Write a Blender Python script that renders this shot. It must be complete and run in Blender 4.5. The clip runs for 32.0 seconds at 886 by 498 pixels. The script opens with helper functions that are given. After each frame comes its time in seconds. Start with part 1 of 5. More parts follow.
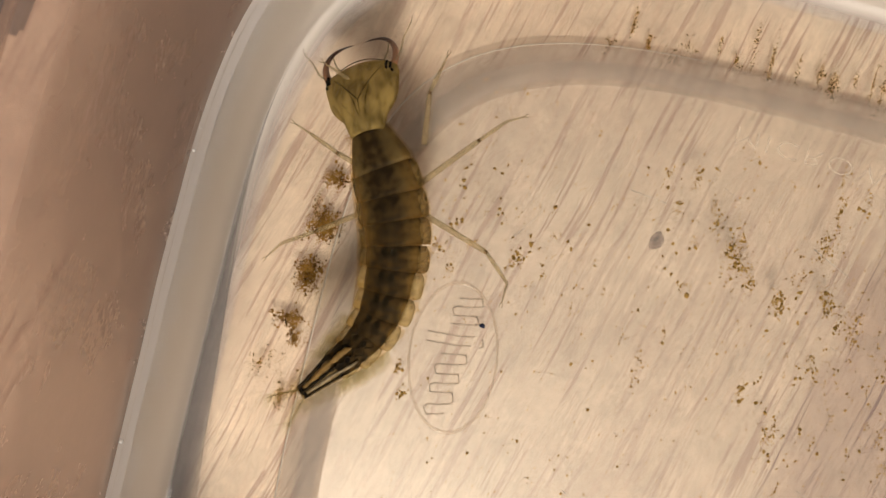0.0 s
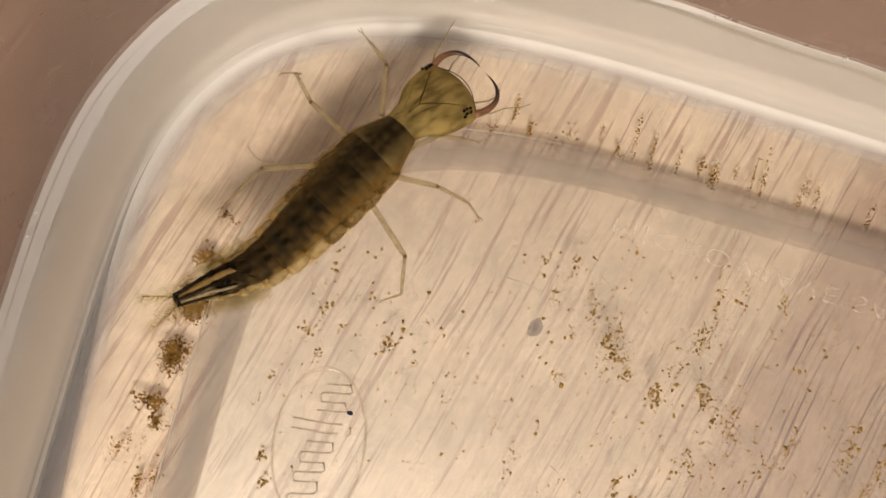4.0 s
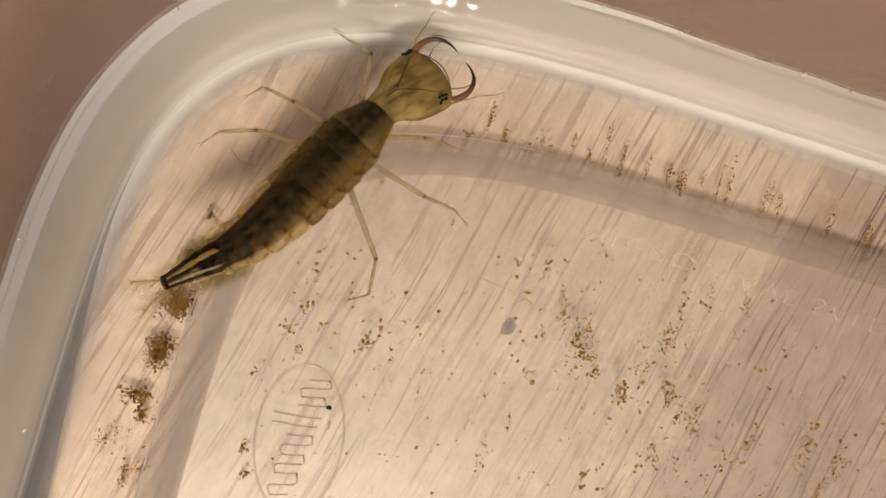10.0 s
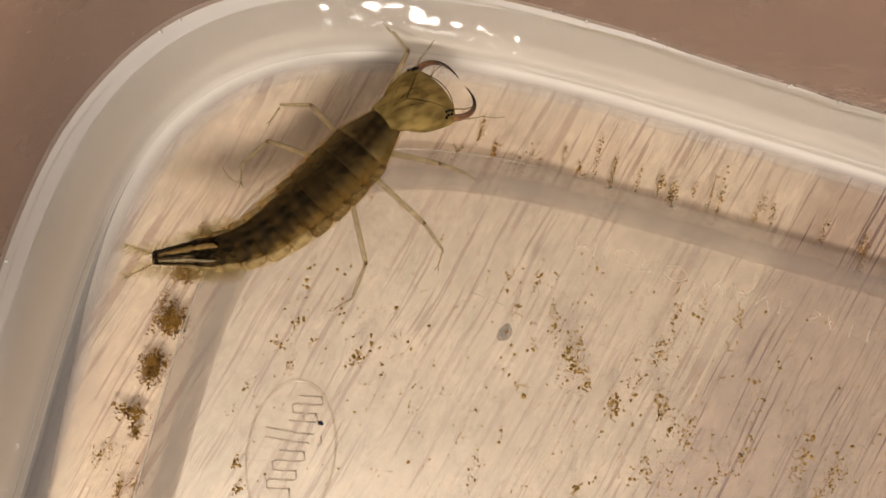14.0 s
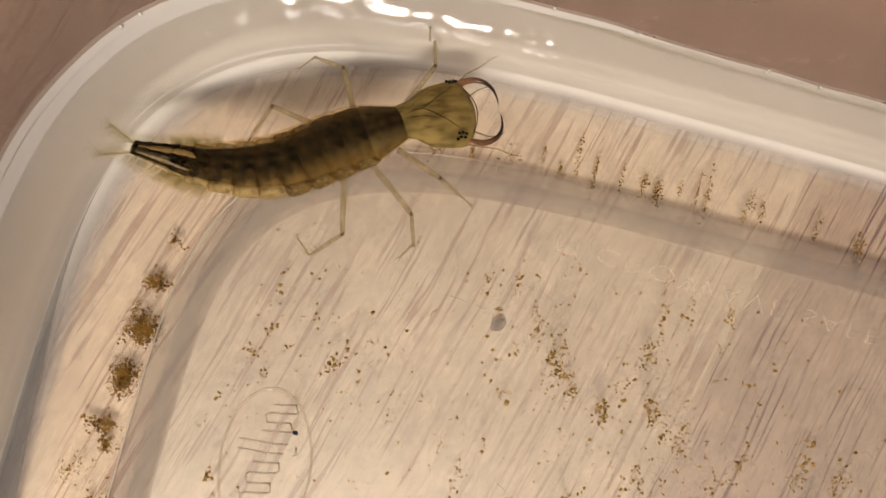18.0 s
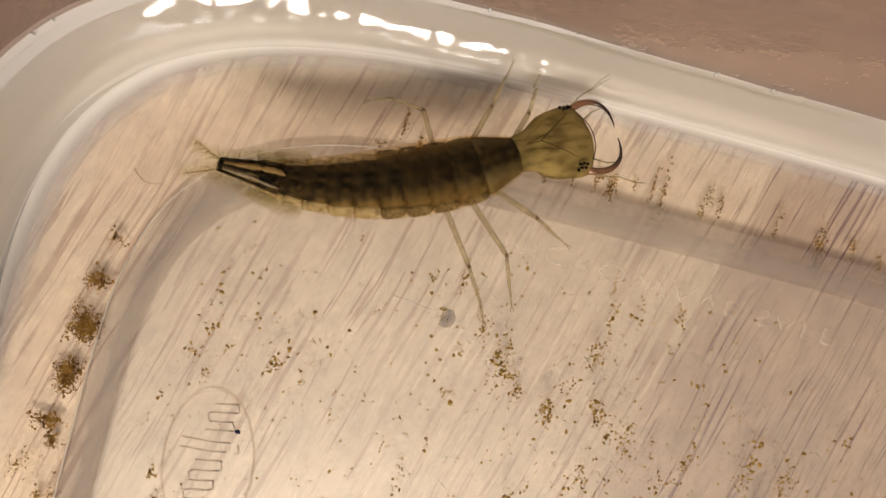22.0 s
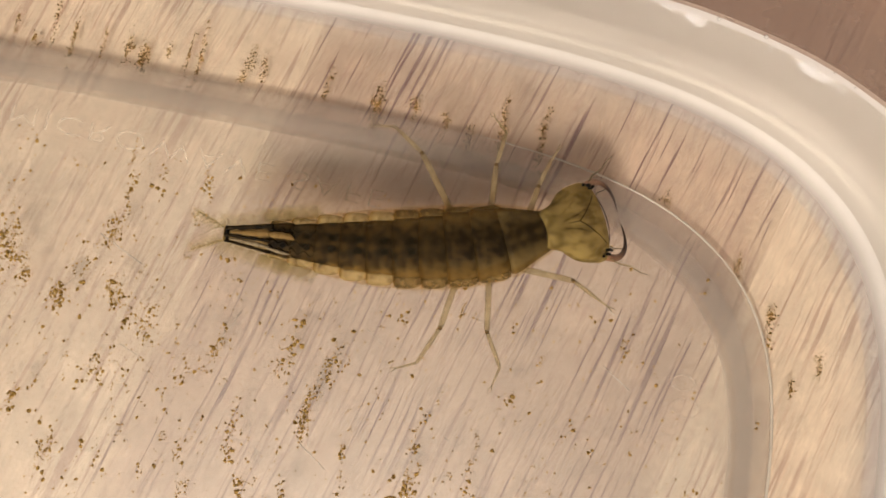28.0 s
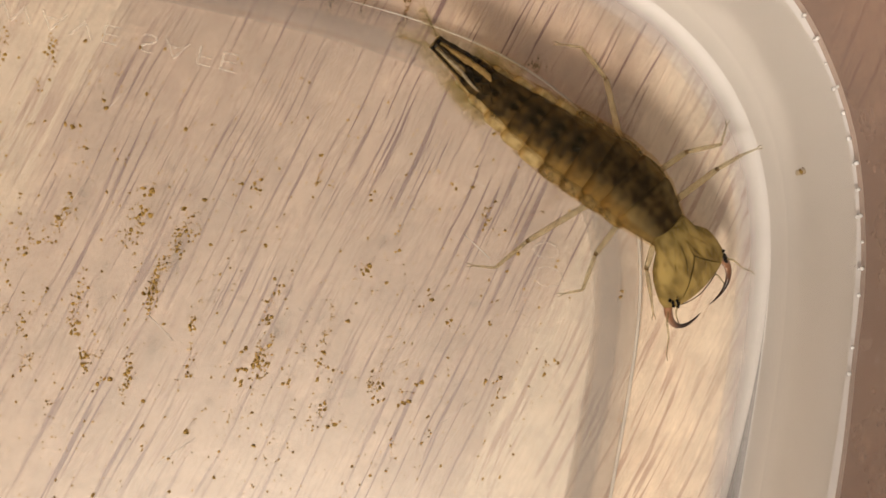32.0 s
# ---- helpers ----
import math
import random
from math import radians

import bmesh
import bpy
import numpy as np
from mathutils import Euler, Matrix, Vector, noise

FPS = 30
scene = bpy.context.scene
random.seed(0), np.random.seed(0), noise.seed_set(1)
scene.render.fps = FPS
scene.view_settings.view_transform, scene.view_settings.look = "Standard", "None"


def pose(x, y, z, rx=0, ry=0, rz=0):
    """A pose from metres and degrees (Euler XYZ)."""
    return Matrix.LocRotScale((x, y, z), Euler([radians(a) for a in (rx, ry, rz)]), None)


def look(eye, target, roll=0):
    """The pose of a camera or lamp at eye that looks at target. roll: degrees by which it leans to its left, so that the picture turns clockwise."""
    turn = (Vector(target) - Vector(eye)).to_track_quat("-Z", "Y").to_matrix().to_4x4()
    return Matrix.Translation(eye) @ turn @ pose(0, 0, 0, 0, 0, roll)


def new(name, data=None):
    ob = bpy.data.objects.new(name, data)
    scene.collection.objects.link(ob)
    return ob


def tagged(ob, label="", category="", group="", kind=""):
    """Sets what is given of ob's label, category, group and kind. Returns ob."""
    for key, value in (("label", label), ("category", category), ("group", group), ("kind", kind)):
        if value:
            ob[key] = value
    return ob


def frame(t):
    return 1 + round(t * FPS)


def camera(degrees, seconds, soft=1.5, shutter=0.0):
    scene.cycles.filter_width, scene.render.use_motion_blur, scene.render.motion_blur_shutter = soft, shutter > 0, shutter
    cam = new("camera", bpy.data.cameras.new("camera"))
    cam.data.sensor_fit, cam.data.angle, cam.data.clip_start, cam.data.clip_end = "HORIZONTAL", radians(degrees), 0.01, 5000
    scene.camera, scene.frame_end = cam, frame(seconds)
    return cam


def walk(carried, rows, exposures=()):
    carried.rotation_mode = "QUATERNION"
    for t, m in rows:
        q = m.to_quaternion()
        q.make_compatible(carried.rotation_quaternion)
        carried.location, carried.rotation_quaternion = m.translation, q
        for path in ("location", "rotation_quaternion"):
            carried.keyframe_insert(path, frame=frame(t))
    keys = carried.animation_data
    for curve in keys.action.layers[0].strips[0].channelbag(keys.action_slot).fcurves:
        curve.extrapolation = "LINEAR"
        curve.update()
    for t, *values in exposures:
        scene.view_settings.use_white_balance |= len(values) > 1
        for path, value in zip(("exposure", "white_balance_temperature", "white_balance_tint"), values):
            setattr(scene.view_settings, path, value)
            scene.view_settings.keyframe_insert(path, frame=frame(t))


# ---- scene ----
cam = camera(56.0, 32.0, soft=1.4)
CM = 0.01

# seconds, place in centimetres, turn in degrees
PATH = [
    (0, -4.498, -0.478, 9.561, -0.97, -4.77, 13.75),
    (0.5, -4.559, -0.253, 9.640, 0.10, -4.93, 14.07),
    (1, -4.477, -0.094, 9.721, 0.95, -5.42, 14.41),
    (1.5, -4.386, -0.128, 9.757, 1.26, -6.04, 14.68),
    (2, -4.092, -0.050, 9.739, 1.34, -6.01, 14.80),
    (2.5, -4.042, 0.055, 9.719, 1.55, -6.62, 15.06),
    (3, -3.788, 0.082, 9.622, 1.77, -6.60, 15.18),
    (3.5, -3.550, 0.184, 9.558, 1.95, -6.64, 15.28),
    (5.5, -3.425, 0.294, 9.485, 2.12, -6.54, 15.19),
    (6, -3.395, 0.301, 9.490, 2.26, -6.99, 15.47),
    (6.5, -3.358, 0.345, 9.541, 1.88, -6.67, 15.56),
    (7, -3.483, 0.274, 9.716, 1.66, -7.21, 15.72),
    (7.5, -3.474, 0.363, 9.856, 1.54, -7.42, 15.85),
    (8, -3.311, 0.569, 9.942, 1.58, -7.71, 16.17),
    (8.5, -3.215, 0.615, 9.934, 1.69, -7.43, 16.22),
    (9, -3.163, 0.689, 9.871, 1.33, -7.08, 16.00),
    (9.5, -3.336, 0.489, 9.910, 1.46, -7.33, 16.01),
    (10, -3.424, 0.397, 9.929, 1.28, -7.42, 15.72),
    (10.5, -3.361, 0.379, 9.917, 1.53, -7.22, 15.68),
    (11, -3.426, 0.360, 9.920, 1.72, -7.21, 15.57),
    (11.5, -3.368, 0.445, 9.986, 1.25, -6.71, 15.54),
    (12, -3.335, 0.468, 9.958, 1.10, -6.46, 15.41),
    (12.5, -3.401, 0.408, 9.994, 1.47, -6.70, 15.55),
    (13, -3.261, 0.406, 9.940, 1.60, -6.72, 15.42),
    (13.5, -3.245, 0.422, 10.044, 1.42, -6.61, 15.37),
    (14, -3.172, 0.487, 10.002, 1.70, -6.22, 15.13),
    (14.5, -3.252, 0.487, 9.953, 1.31, -6.17, 14.94),
    (16.5, -2.906, 0.120, 9.864, 2.42, -5.54, 14.49),
    (17, -2.785, 0.079, 9.764, 2.85, -5.28, 14.19),
    (17.5, -2.711, -0.132, 9.669, 4.07, -4.78, 15.12),
    (18, -2.610, -0.137, 9.760, 5.16, -4.81, 14.83),
    (18.5, -2.485, 0.017, 9.829, 4.30, -4.23, 14.62),
    (19, -2.290, 0.049, 9.842, 3.87, -3.31, 14.58),
    (19.5, -2.270, -0.088, 9.751, 4.68, -3.25, 14.51),
    (20, -2.210, -0.030, 9.721, 5.16, -2.72, 14.44),
    (20.5, -2.350, 0.022, 9.719, 4.70, -3.49, 14.59),
    (21, -2.237, 0.319, 9.686, 3.10, -3.01, 14.78),
    (21.5, -2.197, 0.684, 9.726, 1.14, -3.02, 14.88),
    (22, -2.005, 0.942, 9.660, -0.18, -3.48, 15.22),
    (22.5, -1.450, 1.170, 9.506, -0.20, -3.90, 15.34),
    (23, -0.759, 0.825, 9.272, -0.80, -4.07, 14.76),
    (23.5, -0.070, 0.943, 9.238, -0.80, -5.03, 14.95),
    (24, 0.581, 0.901, 9.207, -0.78, -4.98, 14.92),
    (24.5, 1.035, 0.972, 9.021, -0.95, -5.38, 14.91),
    (25, 1.439, 0.724, 8.944, -1.55, -5.60, 14.38),
    (25.5, 1.588, 0.562, 8.906, -1.56, -6.44, 13.99),
    (27.5, 4.101, -0.313, 8.780, 6.97, 0.84, 11.61),
    (28, 4.398, -0.151, 8.732, 6.67, 0.51, 11.60),
    (28.5, 4.681, -0.023, 8.699, 6.57, 0.55, 11.61),
    (29, 4.765, 0.081, 8.813, 7.13, 0.09, 11.58),
    (29.5, 4.886, 0.067, 8.763, 6.72, -0.13, 11.54),
    (30, 5.040, -0.178, 8.706, 6.44, -0.55, 11.38),
    (30.5, 5.551, -0.092, 8.640, 6.02, -0.68, 11.21),
    (31, 5.965, -0.423, 8.538, 6.29, -0.02, 10.88),
    (31.5, 5.898, -0.567, 8.347, 4.29, -0.06, 11.16),
    (32, 5.909, -0.772, 8.295, 3.89, -0.03, 11.27),
]
walk(cam, [(t, pose(x * CM, y * CM, z * CM, a, b, c)) for t, x, y, z, a, b, c in PATH],
     exposures=[(0, 0.02), (1, 0.13), (2, 0.16), (3, 0.14), (7, 0.03), (9, 0.0), (18, -0.06), (22, -0.07), (24, 0.0), (28, 0.13), (32, 0.15)])

# how the container is nudged over the table: seconds, centimetres and degrees of turn about its middle
CX, CY = 1.58, -2.0
NUDGES = [(0, 0, 0, 0), (10.5, 0, 0, 0), (11, -0.03, -0.1, 0), (14.5, -0.03, -0.11, 0), (16.5, -0.06, -0.27, 0.65), (20, -0.1, -0.3, 0.7), (22.5, -0.11, -0.31, 0.7), (27.5, -0.13, -0.33, 0), (32, -0.14, -0.33, 0)]


def nudge(t):
    ts = [n[0] for n in NUDGES]
    return np.interp(t, ts, [n[1] for n in NUDGES]) * CM, np.interp(t, ts, [n[2] for n in NUDGES]) * CM


def nudged(t):
    """The pose of the container and of all that lies in it."""
    dx, dy = nudge(t)
    turn = float(np.interp(t, [n[0] for n in NUDGES], [n[3] for n in NUDGES]))
    return Matrix.Translation((dx + CX * CM, dy + CY * CM, 0)) @ pose(0, 0, 0, 0, 0, turn) @ Matrix.Translation((-CX * CM, -CY * CM, 0))


# ---- light ----
world = bpy.data.worlds.new("room")
scene.world = world
world.use_nodes = True
world.node_tree.nodes["Background"].inputs[0].default_value = (0.82, 0.88, 0.97, 1)
world.node_tree.nodes["Background"].inputs[1].default_value = 0.5


def lamp(name, size, energy, colour, place, aim):
    data = bpy.data.lights.new(name, "AREA")
    data.shape, data.size, data.energy, data.color = "DISK", size, energy, colour
    ob = new(name, data)
    ob.matrix_world = look(place, aim)
    return ob


READING_LAMP, CEILING_LAMP = (-0.005, -0.28, 0.33), (0.06, -0.68, 1.45)
lamp("reading_lamp_light", 0.085, 2.04, (1.0, 0.88, 0.76), READING_LAMP, (0.015, 0, 0))
# unseen ceiling lamp, serves as weak fill
lamp("ceiling_lamp_light", 0.24, 2.2, (1.0, 0.97, 0.93), CEILING_LAMP, (0.0, 0, 0))
# unseen window, added for cool ambient light
window_light = lamp("window_light", 1.0, 2.6, (0.78, 0.89, 1.0), (2.05, -0.2, 0.75), (0, -0.2, 0.4))
window_light.data.shape, window_light.data.size_y = "RECTANGLE", 1.2
scene.cycles.transparent_max_bounces = 32


# ---- materials ----
def material(name):
    m = bpy.data.materials.new(name)
    m.use_nodes = True
    nt = m.node_tree
    nt.nodes.clear()
    out = nt.nodes.new("ShaderNodeOutputMaterial")
    return m, nt, out


def node(nt, kind, **inputs):
    n = nt.nodes.new(kind)
    for key, value in inputs.items():
        sock = n.inputs[int(key[1:])] if key[0] == "i" and key[1:].isdigit() else n.inputs[key.replace("_", " ")]
        if isinstance(value, bpy.types.NodeSocket):
            nt.links.new(value, sock)
        else:
            sock.default_value = value
    return n


def ramp(nt, fac, stops):
    n = nt.nodes.new("ShaderNodeValToRGB")
    nt.links.new(fac, n.inputs[0])
    els = n.color_ramp.elements
    while len(els) < len(stops):
        els.new(0.5)
    for el, (p, c) in zip(els, stops):
        el.position, el.color = p, (*c, 1) if len(c) == 3 else c
    return n.outputs[0]


def grey(v):
    return (v, v, v)


def mixed(nt, fac, a, b):
    n = nt.nodes.new("ShaderNodeMix")
    n.data_type = "RGBA"
    for sock, value in ((n.inputs[0], fac), (n.inputs[6], a), (n.inputs[7], b)):
        if isinstance(value, bpy.types.NodeSocket):
            nt.links.new(value, sock)
        elif isinstance(value, (int, float)):
            sock.default_value = value
        else:
            sock.default_value = (*value, 1)
    return n.outputs[2]


def noise_at(nt, vec, scale, detail=4, rough=0.55):
    return node(nt, "ShaderNodeTexNoise", Vector=vec, Scale=scale, Detail=detail, Roughness=rough).outputs[0]


def stretched(nt, scale, angle=0.0, source="Object"):
    co = nt.nodes.new("ShaderNodeTexCoord")
    return node(nt, "ShaderNodeMapping", Vector=co.outputs[source], Rotation=(0, 0, radians(angle)), Scale=scale).outputs[0]


def wood_material(name, tone_a, tone_b, pore, share, length, strong, sap=None, even=0.25, fine=2100):
    """Limed board seen along its local x: broad tone, fine fibre, short dark pores and longer streaks."""
    m, nt, out = material(name)
    co = stretched(nt, (1, 1, 1))
    info = nt.nodes.new("ShaderNodeObjectInfo")
    push = node(nt, "ShaderNodeMath", i0=info.outputs["Random"], i1=7.0)
    push.operation = "MULTIPLY"
    base = node(nt, "ShaderNodeVectorMath", i0=co, i1=push.outputs[0]).outputs[0]
    warp = node(nt, "ShaderNodeTexNoise", Vector=base, Scale=38.0, Detail=2.0).outputs[1]
    bent = node(nt, "ShaderNodeVectorMath", i0=warp, i1=(0.0, 0.0022, 0.0), i2=base)
    bent.operation = "MULTIPLY_ADD"
    bent = bent.outputs[0]

    def lines(along, across, detail=4, rough=0.6):
        return noise_at(nt, node(nt, "ShaderNodeMapping", Vector=bent, Scale=(along, across, 1)).outputs[0], 1, detail, rough)
    wide = noise_at(nt, base, 30, 4, 0.6)
    col = mixed(nt, ramp(nt, wide, [(0.36, grey(0)), (0.66, grey(1))]), tone_a, tone_b)
    if sap:
        side = node(nt, "ShaderNodeMath", i0=node(nt, "ShaderNodeSeparateXYZ", Vector=co).outputs[1])
        side.operation = "ABSOLUTE"
        off = node(nt, "ShaderNodeMath", i0=noise_at(nt, bent, 90, 4, 0.6), i1=0.012, i2=side.outputs[0])
        off.operation = "MULTIPLY_ADD"
        rim = node(nt, "ShaderNodeMapRange", Value=off.outputs[0])
        rim.interpolation_type = "SMOOTHSTEP"
        rim.inputs[1].default_value, rim.inputs[2].default_value = 0.0295, 0.0365
        col = mixed(nt, rim.outputs[0], col, sap)
    fibre = ramp(nt, lines(160, 4200, 3), [(0.3, grey(0.88)), (0.52, grey(1.0)), (0.72, grey(1.06))])
    col = mixed(nt, 1.0, col, fibre)
    col.node.blend_type = "MULTIPLY"
    mottle = ramp(nt, noise_at(nt, base, 330, 5, 0.7), [(0.3, grey(0.8)), (0.7, grey(1.12))])
    col = mixed(nt, 1.0, col, mottle)
    col.node.blend_type = "MULTIPLY"
    blotch = ramp(nt, noise_at(nt, base, 95, 4, 0.6), [(0.35, grey(0.88)), (0.65, grey(1.06))])
    col = mixed(nt, 1.0, col, blotch)
    col.node.blend_type = "MULTIPLY"
    speckle = ramp(nt, noise_at(nt, base, 1700, 3, 0.7), [(0.3, grey(0.86)), (0.7, grey(1.1))])
    col = mixed(nt, 1.0, col, speckle)
    col.node.blend_type = "MULTIPLY"
    broad = ramp(nt, lines(20, 300, 3), [(0.45, grey(0)), (0.7, grey(0.3))])
    col = mixed(nt, broad, col, tuple(v * 0.78 for v in tone_b))
    fleck = ramp(nt, lines(240, 3600, 3), [(share, grey(0)), (share + 0.1, grey(strong * 0.4))])
    col = mixed(nt, fleck, col, tuple(v * 1.6 for v in pore))
    patch = ramp(nt, noise_at(nt, base, 70, 2), [(0.4, grey(even)), (0.6, grey(1))])
    streak = ramp(nt, lines(length, fine, 2, 0.5), [(share + 0.02, grey(0)), (share + 0.075, grey(strong))])
    streak = mixed(nt, 1.0, streak, patch)
    streak.node.blend_type = "MULTIPLY"
    col = mixed(nt, streak, col, pore)
    bump = node(nt, "ShaderNodeBump", Strength=0.1, Distance=0.0003, Height=lines(90, 2000, 3))
    bsdf = node(nt, "ShaderNodeBsdfPrincipled", Base_Color=col, Roughness=0.5, Normal=bump.outputs[0])
    nt.links.new(bsdf.outputs[0], out.inputs[0])
    return m


def plastic_material(name, haze, colour, rough=0.12, ior=1.12, tint=(0.98, 0.965, 0.94), rise=None, even=0.0, glow_share=0.45, sheen=None):
    """Clear food-grade plastic: mostly see-through, with some milky haze and a gloss."""
    m, nt, out = material(name)
    co = stretched(nt, (1, 1, 1))
    clear = node(nt, "ShaderNodeBsdfTransparent", Color=(*tint, 1))
    dif = node(nt, "ShaderNodeBsdfDiffuse", Color=(*colour, 1))
    tra = node(nt, "ShaderNodeBsdfTranslucent", Color=(*colour, 1))
    milk = node(nt, "ShaderNodeMixShader", i0=glow_share, i1=dif.outputs[0], i2=tra.outputs[0])
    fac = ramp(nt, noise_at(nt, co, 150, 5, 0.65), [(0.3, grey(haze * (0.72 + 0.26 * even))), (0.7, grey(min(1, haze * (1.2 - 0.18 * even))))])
    # rise: haze by height, which puts brightness and shade into the plastic
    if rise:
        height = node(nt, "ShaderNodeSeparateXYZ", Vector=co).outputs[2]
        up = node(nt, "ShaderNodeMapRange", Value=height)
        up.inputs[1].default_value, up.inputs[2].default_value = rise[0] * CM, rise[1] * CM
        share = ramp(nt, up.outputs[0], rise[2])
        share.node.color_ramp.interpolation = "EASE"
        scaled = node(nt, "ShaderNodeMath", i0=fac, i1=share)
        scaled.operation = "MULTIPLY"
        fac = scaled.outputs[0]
    body = node(nt, "ShaderNodeMixShader", i0=fac, i1=clear.outputs[0], i2=milk.outputs[0])
    bump = node(nt, "ShaderNodeBump", Strength=0.12, Distance=0.0006, Height=noise_at(nt, co, 260, 3))
    gloss = node(nt, "ShaderNodeBsdfGlossy", Color=(1, 1, 1, 1), Roughness=rough, Normal=bump.outputs[0])
    fres = node(nt, "ShaderNodeFresnel", IOR=ior, Normal=bump.outputs[0])
    all_ = node(nt, "ShaderNodeMixShader", i0=sheen or fres.outputs[0], i1=body.outputs[0], i2=gloss.outputs[0])
    nt.links.new(all_.outputs[0], out.inputs[0])
    return m


def water_material(name, rough=0.05, ripple=0.25, bend=0.0):
    """bend: the share of light that a curved surface turns aside."""
    m, nt, out = material(name)
    co = stretched(nt, (1, 1, 1))
    bump = node(nt, "ShaderNodeBump", Strength=ripple, Distance=0.002, Height=noise_at(nt, co, 150 if bend else 60, 2))
    clear = node(nt, "ShaderNodeBsdfTransparent", Color=(0.985, 0.975, 0.94, 1))
    gloss = node(nt, "ShaderNodeBsdfGlossy", Color=(1, 1, 1, 1), Roughness=rough, Normal=bump.outputs[0])
    fres = node(nt, "ShaderNodeFresnel", IOR=1.33, Normal=bump.outputs[0])
    if bend:
        turned = node(nt, "ShaderNodeBsdfRefraction", Color=(0.985, 0.975, 0.94, 1), Roughness=0.1, IOR=1.33)
        clear = node(nt, "ShaderNodeMixShader", i0=bend, i1=clear.outputs[0], i2=turned.outputs[0])
    all_ = node(nt, "ShaderNodeMixShader", i0=fres.outputs[0], i1=clear.outputs[0], i2=gloss.outputs[0])
    nt.links.new(all_.outputs[0], out.inputs[0])
    return m


def flesh_material(name, dark, pale, scale, clear=0.0, rough=0.6, lo=0.4, hi=0.62, long=(1, 1, 1)):
    """Mottled insect skin; clear: how much light goes straight through."""
    m, nt, out = material(name)
    co = stretched(nt, long)
    big = noise_at(nt, co, scale, 5, 0.6)
    col = mixed(nt, ramp(nt, big, [(lo, grey(0)), (hi, grey(1))]), dark, pale)
    fine = noise_at(nt, co, scale * 4, 3)
    col = mixed(nt, ramp(nt, fine, [(0.55, grey(0)), (0.75, grey(0.5))]), col, tuple(v * 0.5 for v in dark))
    bump = node(nt, "ShaderNodeBump", Strength=0.3, Distance=0.0002, Height=fine)
    skin = node(nt, "ShaderNodeBsdfPrincipled", Base_Color=col, Roughness=rough, Normal=bump.outputs[0], Specular_IOR_Level=0.1)
    tra = node(nt, "ShaderNodeBsdfTranslucent", Color=col)
    both = node(nt, "ShaderNodeMixShader", i0=0.3, i1=skin.outputs[0], i2=tra.outputs[0])
    see = node(nt, "ShaderNodeBsdfTransparent", Color=(*[min(1, v * 0.9 + 0.68) for v in pale], 1))
    all_ = node(nt, "ShaderNodeMixShader", i0=clear, i1=both.outputs[0], i2=see.outputs[0])
    nt.links.new(all_.outputs[0], out.inputs[0])
    return m


def jaw_material(name, root, tip):
    """Horn that darkens from the root of the jaw to its point."""
    m, nt, out = material(name)
    co = stretched(nt, (1, 1, 1))
    xyz = node(nt, "ShaderNodeSeparateXYZ", Vector=co)
    away = node(nt, "ShaderNodeMath", i0=xyz.outputs[1])
    away.operation = "ABSOLUTE"
    run = node(nt, "ShaderNodeMath", i0=xyz.outputs[0], i1=away.outputs[0])
    run.operation = "SUBTRACT"
    span = node(nt, "ShaderNodeMapRange", Value=run.outputs[0])
    span.inputs[1].default_value, span.inputs[2].default_value = 0.0013, 0.0062
    col = mixed(nt, ramp(nt, span.outputs[0], [(0.0, grey(0)), (0.35, grey(0.35)), (0.9, grey(1))]), root, tip)
    col = mixed(nt, ramp(nt, noise_at(nt, co, 900, 3), [(0.5, grey(0)), (0.75, grey(0.4))]), col, tip)
    skin = node(nt, "ShaderNodeBsdfPrincipled", Base_Color=col, Roughness=0.3)
    nt.links.new(skin.outputs[0], out.inputs[0])
    return m


